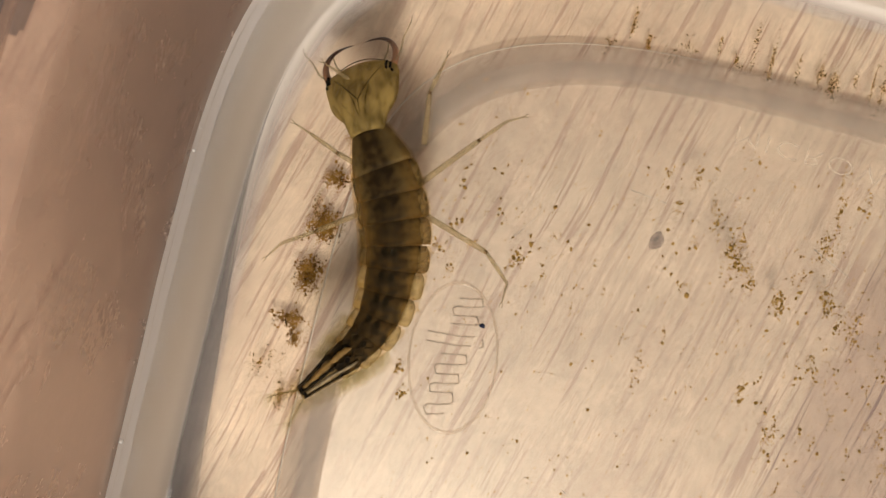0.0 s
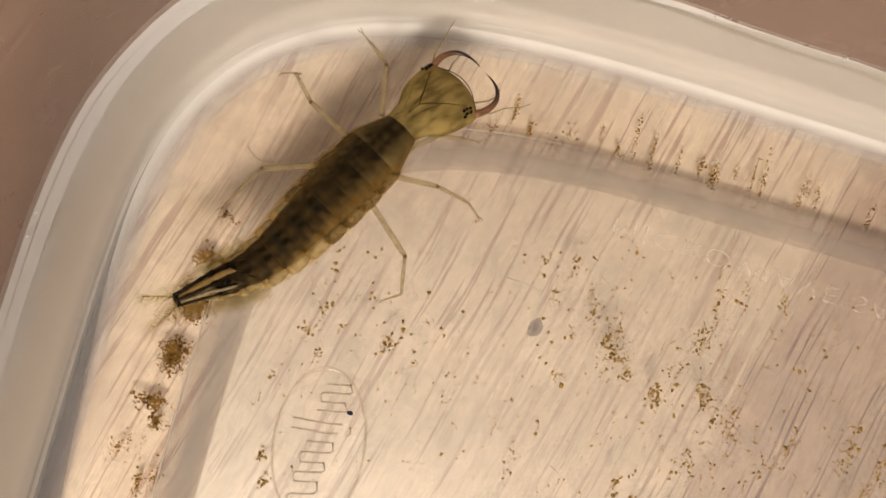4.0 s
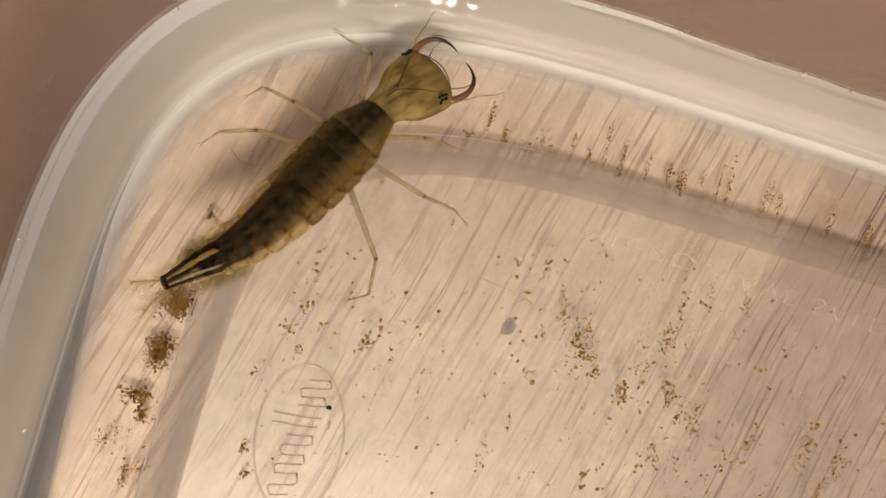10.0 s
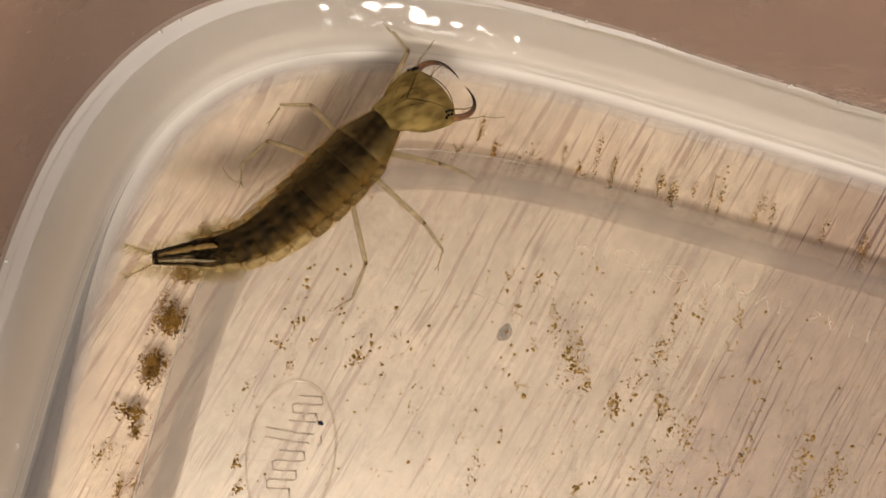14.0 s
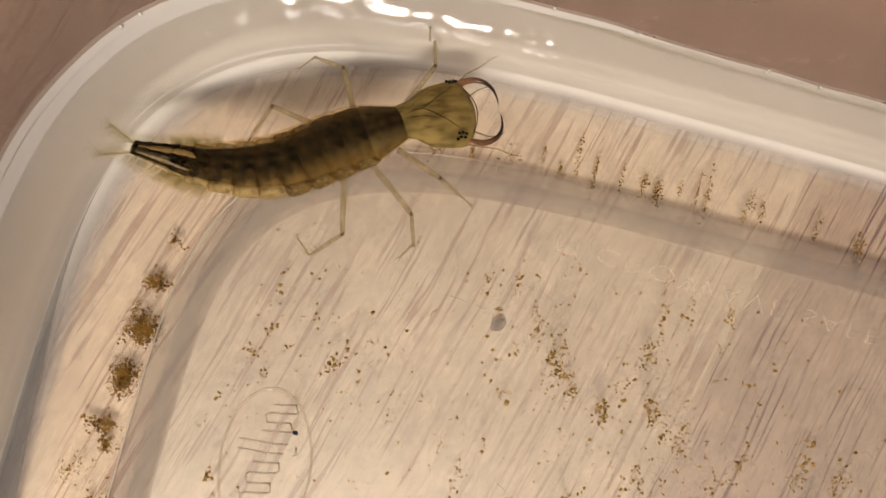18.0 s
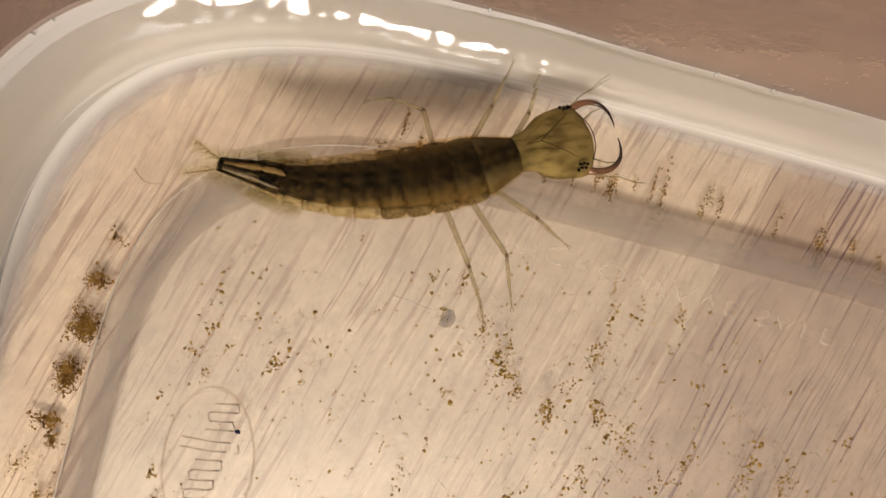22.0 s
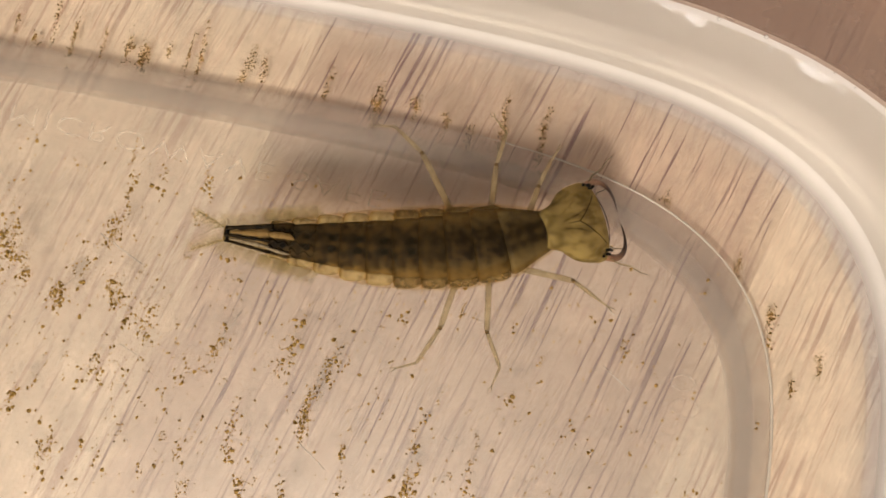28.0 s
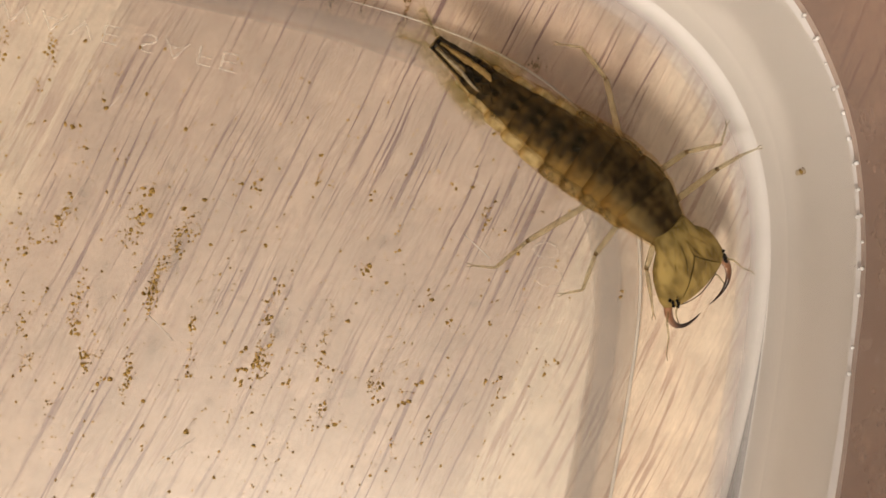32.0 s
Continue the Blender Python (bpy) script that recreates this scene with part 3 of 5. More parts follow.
def build_water():
    bm = bmesh.new()
    loft(bm, [outline(7.85 * f, 5.75 * f, WATER_Z - 0.28) for f in (0.02, 0.2, 0.4, 0.6, 0.75, 0.86)] + [outline(7.352, 5.252, WATER_Z - 0.28)], caps=False)
    bm.faces.new([v for v in bm.verts[:240]])
    facing(bm, bm.faces[:], True)
    sheet = tagged(part("water", bm, WATER, turned=True), "clear shallow water in the container", "water", kind="structure")
    # the rim of the surface, drawn up the wall
    bm = bmesh.new()
    rings = []
    for n in range(13):
        up = 1 - n / 12
        ring = outline(7.852 - 0.5 * (1 - up), 5.752 - 0.5 * (1 - up), WATER_Z - 0.28 + 0.13 * up * up)
        rings.append([(x, y, z + 0.14 * up * up * max(0.0, 1 - ((1.5 * k - 97) / 36) ** 4) + 0.25 * up * up * wavering(math.tau * k / 240)) for k, (x, y, z) in enumerate(ring)])
    loft(bm, rings, caps=False)
    facing(bm, bm.faces[:], True)
    part("meniscus", bm, BEAD, sheet, turned=True)
    # the bead of water along the line up to which the wall is wet
    bm = bmesh.new()
    rings = []
    for n in range(9):
        a = -0.5 * math.pi + math.pi * n / 8
        ring = outline(7.855, 5.755, 1.5)
        rings.append([])
        for k, (x, y, z) in enumerate(ring):
            th = math.tau * k / 240
            long = max(0.0, 1 - ((math.degrees(th) - 104) / 30) ** 4)
            r = 0.012 + 0.012 * long + 0.3 * long * (0.05 + 0.022 * math.sin(17 * th) + 0.014 * math.sin(43 * th + 1)) * max(0.0, math.sin(th))
            rings[-1].append((x - (x - CX) / 6.5 * r * 0.62 * math.cos(a), y - (y - CY) / 5 * r * 0.62 * math.cos(a), z - 0.16 + wavering(th) + r * math.sin(a)))
    loft(bm, rings, caps=False)
    facing(bm, bm.faces[:], True)
    part("water_bead", bm, BEAD, sheet, "bead of water on the wetted wall", turned=True)
    return sheet


def slab_box(name, x0, x1, y0, y1, z0, z1, mat, label="", category="", kind="", parent=None):
    """A box by its sides, in metres."""
    bm = bmesh.new()
    bmesh.ops.create_cube(bm, size=1)
    bmesh.ops.scale(bm, vec=((x1 - x0) / CM, (y1 - y0) / CM, (z1 - z0) / CM), verts=bm.verts)
    bmesh.ops.translate(bm, verts=bm.verts, vec=((x0 + x1) / 2 / CM, (y0 + y1) / 2 / CM, (z0 + z1) / 2 / CM))
    return tagged(part(name, bm, mat, parent, smooth=False), label, category, kind=kind)


def build_room():
    # plain room, unseen; added to close the place and bounce light
    x0, x1, y0, y1, z0, z1 = -1.6, 2.0, -2.0, 1.6, -0.76, 1.8
    slab_box("floor", x0, x1, y0, y1, z0 - 0.1, z0, FLOOR, kind="structure")
    slab_box("ceiling", x0 - 0.1, x1 + 0.1, y0 - 0.1, y1 + 0.1, z1, z1 + 0.1, PAINT, kind="structure")
    slab_box("wall_west", x0 - 0.1, x0, y0, y1, z0 - 0.1, z1, PAINT, kind="structure")
    slab_box("wall_south", x0 - 0.1, x1 + 0.1, y0 - 0.1, y0, z0 - 0.1, z1, PAINT, kind="structure")
    slab_box("wall_north", x0 - 0.1, x1 + 0.1, y1, y1 + 0.1, z0 - 0.1, z1, PAINT, kind="structure")
    # the east wall has an opening for the added, unseen window
    wall = new("wall_east")
    tagged(wall, kind="structure")
    for a, b, c, d in ((y0, -0.7, z0 - 0.1, z1), (0.3, y1, z0 - 0.1, z1), (-0.7, 0.3, z0 - 0.1, 0.15), (-0.7, 0.3, 1.35, z1)):
        slab_box("wall_panel", x1, x1 + 0.1, a, b, c, d, PAINT, parent=wall)
    # shades and cords are made up; neither lamp is in view
    for name, (x, y, z), r, aim in (("reading_lamp", READING_LAMP, 0.065, (0.015, 0, 0)), ("ceiling_lamp", CEILING_LAMP, 0.15, (0, 0, 0))):
        thing = tagged(new(name), "unseen lamp over the table with an added grey metal shade", "lamp")
        bm = bmesh.new()
        ring = lambda q, h: [(q * r / CM * math.cos(a), q * r / CM * math.sin(a), h) for a in (k * math.tau / 32 for k in range(32))]
        loft(bm, [ring(1.05, -0.5), ring(1.1, -0.5), ring(1.0, 3.0), ring(0.3, 5.0), ring(0.05, 5.4)], caps=False)
        shade = part("shade", bm, METAL, thing)
        shade.matrix_basis = look((x, y, z), aim)
        bm = bmesh.new()
        tube(bm, [(x / CM, y / CM, z / CM + 4), (x / CM, y / CM, z1 / CM)], [0.4, 0.4], 8)
        part("cord", bm, METAL, thing)


def build_mat():
    bm = bmesh.new()
    bmesh.ops.create_cube(bm, size=1)
    bmesh.ops.scale(bm, vec=(14, 24, 0.3), verts=bm.verts)
    bmesh.ops.bevel(bm, geom=bm.edges[:], offset=0.1, segments=2)
    ob = tagged(part("folded_cloth", bm, NAVY), "dark navy folded cloth on the table beside the container", "cloth")
    ob.matrix_basis = pose(-14.2 * CM, 13.6 * CM, -0.22 * CM, 0, 0, -8)


table = build_table()
build_mat()
build_room()
box = build_container()
water = build_water()

# ---- the larva ----
larva = tagged(new("water_beetle_larva"), "olive-brown water beetle larva with sickle jaws, swimming", "insect larva")
LENGTH = 3.12


def half_width(s):
    return float(np.interp(s, [0, 0.1, 0.25, 0.45, 0.7, 1.0, 1.4, 1.8, 2.15, 2.45, 2.75, 2.95, 3.12], [0.17, 0.2, 0.26, 0.338, 0.374, 0.388, 0.378, 0.342, 0.285, 0.22, 0.145, 0.105, 0.075]))


def slab(bm, stations, sides=20, flat=0.55):
    """Elliptical rings along x; stations are (x, half width, height factor)."""
    rings = []
    for x, w, h in stations:
        rings.append([(x, w * math.cos(a), w * flat * h * math.sin(a)) for a in (k * math.tau / sides for k in range(sides))])
    loft(bm, rings)


random.seed(5)


def bezier(p, n):
    out = []
    for k in range(n):
        f = k / (n - 1)
        a = [(1 - f) ** 3, 3 * f * (1 - f) ** 2, 3 * f * f * (1 - f), f**3]
        out.append(sum((Vector(q) * w for q, w in zip(p, a)), Vector()))
    return out


def hairs(bm, root, way, count, length, spread):
    for _ in range(count):
        r = Vector(root) + Vector((random.uniform(-1, 1) * spread, 0, random.uniform(-0.3, 0.3) * spread))
        w = (Vector(way) + Vector((random.uniform(-0.5, 0.3), random.uniform(-0.2, 0.2), random.uniform(-0.3, 0.3)))).normalized()
        tube(bm, [r, r + w * length * random.uniform(0.6, 1.1)], [0.0008, 0.0004], 3)


SEGMENTS = []
cuts = [0.0, 0.5, 0.78, 1.04] + [1.04 + 0.245 * k for k in range(1, 7)] + [2.71, 3.12]
LAST = len(cuts) - 2
for k, (s0, s1) in enumerate(zip(cuts, cuts[1:])):
    mid = (s0 + s1) / 2
    core = (0.97, 0.92, 0.87, 0.81, 0.78, 0.76, 0.75, 0.74, 0.76, 0.9, 1.0)[k]
    bm = bmesh.new()
    lap = 0.035
    q = 0.93 if k else 1.0
    steps = ((s0 - lap, q * 0.9), (s0, q), (s0 + 0.04, 0.985), (mid, 1.0), (s1 - 0.05, 1.01), (s1 - 0.01, 1.0), (s1 + lap * 0.7, 0.93))
    if k == 0:
        steps = ((-0.05, 1.0), (0.05, 1.0), (0.12, 1.0), (0.2, 1.0), (0.3, 1.0), (0.4, 1.0), (0.47, 1.0), (0.52, 0.95))
    slab(bm, [(-(s - mid), half_width(max(s, 0)) * core * f, 1.0) for s, f in steps])
    name = "prothorax" if k == 0 else "thorax_segment" if k < 3 else "abdomen_segment" if k < LAST else "tail_segment"
    seg = part(name, bm, NECK if k == 0 else MID if k < 4 else REAR if k < LAST else TAIL, larva)
    SEGMENTS.append((seg, mid))
    # the soft lobes along both flanks
    if 0 < k < LAST:
        for side in (1, -1):
            bm = bmesh.new()
            w = half_width(mid)
            long = (s1 - s0) * 0.58
            rings = []
            for m in range(9):
                f = -1 + 2 * m / 8
                out_ = math.sqrt(max(0.0, 1 - abs(f) ** 2.6))
                y0, y1 = w * core * 0.72, w * (core * 0.86 + (1.02 - core * 0.86) * (0.6 + 0.4 * out_))
                yc, yr = (y0 + y1) / 2, (y1 - y0) / 2
                rings.append([(f * long - 0.02 * out_, side * (yc + yr * math.cos(a)), -0.03 + w * 0.22 * (0.3 + 0.7 * out_) * math.sin(a)) for a in (n * math.tau / 10 for n in range(10))])
            loft(bm, rings)
            part("flank_lobe", bm, LOBE if k > 4 else SKIRT, seg, "pale translucent flank lobe" if k > 4 else "")
    # clear outer skin
    if k < LAST:
        bm = bmesh.new()
        slab(bm, [(-(s - mid), half_width(max(s, 0)) * f * 1.07, 1.0) for s, f in ((s0 - 0.02, 0.95), (s0 + 0.03, 1.0), (mid, 1.0), (s1 - 0.03, 1.0), (s1 + 0.02, 0.96))], 20, 0.42)
        part("clear_skin", bm, SKIN, seg)
    if k >= 2:
        bm = bmesh.new()
        for side in (1, -1):
            for n in range(5):
                x = (s1 - s0) * (-0.5 + n / 4)
                hairs(bm, (-x, side * half_width(mid + x) * 0.97, -0.03), (-0.5, side, 0), 14 if k < LAST - 2 else 150, 0.08 if k < LAST - 2 else 0.17, 0.06)
        part("hair_fringe", bm, HAIR, seg, "fine tan hair fringe")
    if k == LAST:
        for off, wide in ((0.72, 0.026), (-0.2, 0.02), (-0.88, 0.017)):
            bm = bmesh.new()
            xs = [0.24 - 0.45 * n / 9 for n in range(10)]
            tube(bm, [(x, off * half_width(mid - x) * 0.98, half_width(mid - x) * 0.52 * math.sqrt(1 - off * off) + 0.006) for x in xs], [wide * (0.8 + 0.2 * math.sin(2.3 * n + off)) for n in range(10)], 8)
            part("tail_band", bm, BACK, seg, "blackish lengthwise band")
        bm = bmesh.new()
        tube(bm, [(x, -0.56 * half_width(mid - x), half_width(mid - x) * 0.45 + 0.004) for x in xs[:9]], [0.006, 0.014, 0.018, 0.02, 0.02, 0.018, 0.016, 0.012, 0.006], 8)
        part("tail_stripe", bm, STRIPE, seg, "pale lengthwise stripe")
        bm = bmesh.new()
        tube(bm, [(x, 0.24 * half_width(mid - x), half_width(mid - x) * 0.54 - 0.004) for x in xs[:9]], [0.018, 0.03, 0.036, 0.034, 0.03, 0.026, 0.02, 0.014, 0.006], 8)
        part("tail_stripe", bm, OCHRE, seg, "ochre lengthwise stripe")
        for side in (1, -1):
            bm = bmesh.new()
            line = bezier([(-0.18, side * 0.035, 0), (-0.27, side * 0.08, 0), (-0.38, side * 0.13, 0.02), (-0.52, side * 0.19, 0.03)], 10)
            tube(bm, line, [0.011, 0.01, 0.009, 0.008, 0.007, 0.006, 0.005, 0.004, 0.003, 0.002], 6)
            for p in line[1:-1]:
                for _ in range(40):
                    w = Vector((random.uniform(-1, -0.35), random.uniform(-0.7, 0.7), random.uniform(-0.4, 0.4))).normalized()
                    tube(bm, [p, p + w * random.uniform(0.06, 0.22)], [0.0013, 0.0006], 3)
            part("tail_bristle", bm, HAIR, seg, "feathery pale tail bristle")
        bm = bmesh.new()
        tube(bm, [(-0.17, 0, 0), (-0.2, 0, 0), (-0.22, 0, 0)], [0.066, 0.06, 0.04], 12)
        part("tail_tip", bm, BLACK, seg)
    if k in (LAST - 1, LAST - 2):
        # blackish bands run on from the tail, wavering and fading forwards
        for off, wide in ((0.5, 0.026), (-0.24, 0.02), (-0.66, 0.022)):
            bm = bmesh.new()
            fade = 1.0 if k == LAST - 1 else 0.7
            xs = [(s1 - s0) * (0.5 - n / 9) for n in range(10)]
            line = []
            for n, x in enumerate(xs):
                q = off * core * 0.98 + 0.09 * math.sin(1.4 * n + 5 * off)
                w = half_width(mid - x)
                line.append((x, q * w, w * core * 0.55 * math.sqrt(max(0.05, 1 - (q / core) ** 2)) + 0.002))
            tube(bm, line, [fade * wide * (0.55 + 0.45 * n / 9) * (0.8 + 0.25 * math.sin(2.1 * n + 3 * off)) for n in range(10)], 8)
            part("dark_band", bm, BACK, seg, "blackish lengthwise band")
    if k == LAST - 1:
        bm = bmesh.new()
        tube(bm, bezier([(0.16, 0.0, 0.115), (0.08, 0.05, 0.12), (-0.02, 0.02, 0.11), (-0.1, 0.03, 0.1)], 9), [0.006, 0.022, 0.034, 0.026, 0.036, 0.03, 0.034, 0.024, 0.01], 8)
        part("tail_stripe", bm, OCHRE, seg, "ochre lengthwise stripe")
        bm = bmesh.new()
        tube(bm, bezier([(0.13, -0.14, 0.09), (0.04, -0.135, 0.088), (-0.03, -0.115, 0.08), (-0.12, -0.09, 0.075)], 8), [0.006, 0.012, 0.017, 0.014, 0.018, 0.014, 0.012, 0.006], 8)
        part("tail_stripe", bm, STRIPE, seg, "pale lengthwise stripe")

bm = bmesh.new()
slab(bm, [(-0.13, 0.165, 1.0), (-0.06, 0.19, 1.05), (0.02, 0.215, 1.0), (0.08, 0.27, 0.95), (0.14, 0.315, 0.88), (0.22, 0.345, 0.82), (0.31, 0.362, 0.74), (0.4, 0.375, 0.67), (0.46, 0.365, 0.6), (0.5, 0.325, 0.55), (0.53, 0.265, 0.5), (0.56, 0.18, 0.46), (0.582, 0.08, 0.4)], 28)
head = part("head", bm, HEAD, larva, "olive flattened head")
bm = bmesh.new()
tube(bm, [(0.6 - 1.25 * y * y, y, 0.03) for y in [-0.27 + 0.54 * n / 16 for n in range(17)]], [0.005] * 17, 6)
part("front_edge", bm, EDGE, head)
for path in ([(0.0, 0, 0.19), (0.12, 0.0, 0.215), (0.2, 0.06, 0.225), (0.34, 0.17, 0.2), (0.42, 0.24, 0.165)], [(0.12, 0.0, 0.215), (0.2, -0.06, 0.225), (0.34, -0.17, 0.2), (0.42, -0.24, 0.165)]):
    bm = bmesh.new()
    tube(bm, [(x * 0.93, y * 0.95, z * 0.93 - 0.004) for x, y, z in path], [0.003, 0.006, 0.007, 0.005, 0.003][-len(path):], 6)
    part("head_suture", bm, PATCH, head)
for side in (1, -1):
    for ys, r in (((0.03, 0.06, 0.1, 0.08), 0.009), ((0.09, 0.17, 0.23, 0.21), 0.006)):
        bm = bmesh.new()
        tube(bm, [(x, side * y, 0.55 * h * math.sqrt(max(0.02, w * w - y * y)) - 0.004) for x, y, w, h in zip((0.0, 0.13, 0.25, 0.36), ys, (0.205, 0.31, 0.35, 0.37), (1.02, 0.89, 0.79, 0.7))], [r * 0.6, r, r * 0.9, r * 0.3], 6)
        part("head_streak", bm, PATCH, head)
    bm = bmesh.new()
    line = bezier([(0.43, side * 0.29, 0.0), (0.56, side * 0.42, 0.01), (0.83, side * 0.39, 0.0), (0.81, side * 0.06, -0.02)], 16)
    tube(bm, line, [0.037 * (1 - (n / 15) ** 1.5) + 0.004 for n in range(16)], 10)
    part("mandible", bm, JAW, head, "curved reddish-brown jaw")
    for dx, dy in ((0, 0), (0.035, 0.005), (-0.03, 0.012), (0.02, -0.03), (-0.012, -0.03), (0.05, -0.02)):
        bm = bmesh.new()
        bmesh.ops.create_icosphere(bm, subdivisions=1, radius=0.017)
        eye = part("eye_spot", bm, BLACK, head)
        eye.location = ((0.4 + dx) * CM, side * (0.318 + dy) * CM, (0.105 - dy) * CM)
    bm = bmesh.new()
    line = [(0.47, side * 0.33, 0.02), (0.57, side * 0.42, 0.04), (0.7, side * 0.47, 0.05), (0.82, side * 0.55, 0.04), (0.9, side * 0.58, 0.04)]
    tube(bm, line, [0.011, 0.009, 0.008, 0.006, 0.003], 6)
    part("antenna", bm, LEG, head)
    bm = bmesh.new()
    line = [(0.55, side * 0.2, -0.05), (0.66, side * 0.27, -0.05), (0.76, side * 0.29, -0.04), (0.81, side * 0.25, -0.04)]
    tube(bm, line, [0.011, 0.009, 0.007, 0.004], 6)
    part("palp", bm, LEG, head)

for piece in (head, *head.children):
    piece.data.transform(Matrix.Diagonal((1.2, 1.11, 1.0, 1.0)))
    piece.location.x *= 1.2
    piece.location.y *= 1.11

LEGS = {}
for name, fl, tl, al in (("L1", 0.55, 0.28, 0.14), ("L2", 0.8, 0.34, 0.18), ("L3", 0.8, 0.38, 0.2), ("R1", 0.55, 0.28, 0.14), ("R2", 0.8, 0.36, 0.18), ("R3", 0.8, 0.4, 0.2)):
    bm = bmesh.new()
    tube(bm, [(-fl, 0, 0), (-fl * 0.6, 0, 0.01), (-0.04, 0, 0.005), (0, 0, 0)], [0.033, 0.032, 0.028, 0.022], 8)
    femur = part("femur", bm, LEG, larva)
    bm = bmesh.new()
    bmesh.ops.create_icosphere(bm, subdivisions=1, radius=0.025)
    part("knee", bm, JOINT, femur)
    bm = bmesh.new()
    tube(bm, [(0, 0, 0), (tl * 0.5, 0, 0.004), (tl, 0, 0)], [0.019, 0.022, 0.016], 8)
    for n in range(7):
        p = Vector((tl * (0.15 + 0.12 * n), 0, 0))
        for side in (1, -1):
            tube(bm, [p, p + Vector((0.02, side * 0.045, 0))], [0.003, 0.001], 3)
    tibia = part("tibia", bm, LEG, larva)
    bm = bmesh.new()
    tube(bm, [(0, 0, 0), (al * 0.6, 0, 0.002), (al, 0, 0)], [0.013, 0.011, 0.007], 6)
    tube(bm, [(al, 0, 0), (al + 0.05, 0.018, 0), (al + 0.07, 0.01, 0)], [0.006, 0.005, 0.002], 5)
    tube(bm, [(al, 0, 0), (al + 0.05, -0.018, 0), (al + 0.07, -0.012, 0)], [0.006, 0.005, 0.002], 5)
    tarsus = part("tarsus", bm, LEG, larva)
    LEGS[name] = (femur, tibia, tarsus, tl)


# ---- what lies in the water ----
CRUMBS = {"panel": [], "channel": [], "mound": []}


def crumbs(where, x, y, count, wide, high):
    """A drift of crumbs on the base, in centimetres."""
    CRUMBS[where].append((x, y, count, wide, high))


crumbs("channel", -4.96, -2.48, 14, 0.09, 0.05)
crumbs("channel", -5.38, -2.15, 8, 0.12, 0.06)
crumbs("channel", -5.18, -2.17, 6, 0.06, 0.06)
crumbs("panel", -3.63, -0.23, 22, 0.04, 0.17)
crumbs("panel", -3.57, -0.62, 14, 0.03, 0.08)
crumbs("panel", -3.76, -0.40, 10, 0.04, 0.04)
crumbs("panel", -3.39, -0.32, 6, 0.03, 0.02)
crumbs("panel", -2.80, -0.32, 18, 0.09, 0.05)
crumbs("panel", -2.47, 0.00, 5, 0.02, 0.02)
crumbs("panel", -2.29, -0.20, 5, 0.07, 0.05)
crumbs("panel", -2.90, -0.41, 5, 0.02, 0.02)
crumbs("panel", -1.72, -0.49, 4, 0.02, 0.02)
crumbs("panel", -1.83, 0.51, 4, 0.03, 0.02)
crumbs("panel", -3.70, 0.16, 6, 0.13, 0.08)
crumbs("panel", -3.30, 0.20, 8, 0.16, 0.16)
crumbs("panel", -2.60, 0.26, 6, 0.13, 0.05)
crumbs("panel", -3.87, -1.88, 16, 0.03, 0.05)
crumbs("panel", -3.76, -2.16, 16, 0.05, 0.04)
crumbs("panel", -3.99, -1.00, 5, 0.03, 0.03)
crumbs("panel", -4.07, -1.33, 6, 0.04, 0.03)
crumbs("panel", -2.50, -0.67, 8, 0.20, 0.13)
crumbs("panel", -2.05, -0.79, 5, 0.07, 0.07)
crumbs("panel", -1.13, -1.28, 16, 0.04, 0.12)
crumbs("panel", -1.36, -0.99, 6, 0.07, 0.09)
crumbs("panel", -1.31, 1.03, 14, 0.05, 0.06)
crumbs("panel", -0.96, 1.09, 16, 0.03, 0.10)
crumbs("panel", -1.08, 0.62, 14, 0.05, 0.08)
crumbs("panel", -0.68, 0.78, 10, 0.03, 0.05)
crumbs("panel", -0.58, 0.65, 26, 0.06, 0.08)
crumbs("panel", -0.36, 0.39, 34, 0.06, 0.14)
crumbs("panel", -0.20, 0.22, 26, 0.06, 0.10)
crumbs("panel", -0.01, 0.00, 18, 0.04, 0.04)
crumbs("panel", -0.78, 0.37, 8, 0.07, 0.07)
crumbs("panel", -0.80, -0.22, 12, 0.06, 0.06)
crumbs("panel", -0.92, -0.81, 5, 0.04, 0.04)
crumbs("panel", 0.80, 1.50, 12, 0.03, 0.09)
crumbs("panel", 0.87, 1.01, 26, 0.04, 0.16)
crumbs("panel", 0.79, 0.63, 16, 0.06, 0.06)
crumbs("panel", 0.71, 0.54, 8, 0.04, 0.03)
crumbs("panel", 1.67, 1.39, 14, 0.03, 0.07)
crumbs("panel", 1.60, 0.98, 6, 0.03, 0.03)
crumbs("panel", 0.59, 0.22, 10, 0.03, 0.07)
crumbs("panel", 0.91, 0.06, 30, 0.06, 0.06)
crumbs("panel", 0.31, -0.10, 16, 0.04, 0.06)
crumbs("panel", 0.42, -0.18, 10, 0.04, 0.03)
crumbs("panel", 1.15, -0.22, 12, 0.04, 0.09)
crumbs("panel", 1.38, -0.25, 12, 0.03, 0.09)
crumbs("panel", 2.39, 1.25, 3, 0.02, 0.02)
crumbs("panel", 1.21, 0.48, 8, 0.03, 0.13)
crumbs("panel", 1.64, 0.57, 5, 0.06, 0.06)
crumbs("panel", 0.91, -0.72, 16, 0.04, 0.09)
crumbs("panel", 2.90, -0.22, 22, 0.05, 0.11)
crumbs("panel", 3.35, -0.21, 14, 0.06, 0.11)
crumbs("panel", 2.16, -0.29, 16, 0.09, 0.09)
crumbs("panel", 1.78, -0.47, 8, 0.10, 0.09)
crumbs("panel", 2.18, 0.57, 5, 0.15, 0.15)
crumbs("panel", 2.94, 0.34, 6, 0.23, 0.23)
crumbs("panel", 3.61, 0.22, 6, 0.23, 0.23)
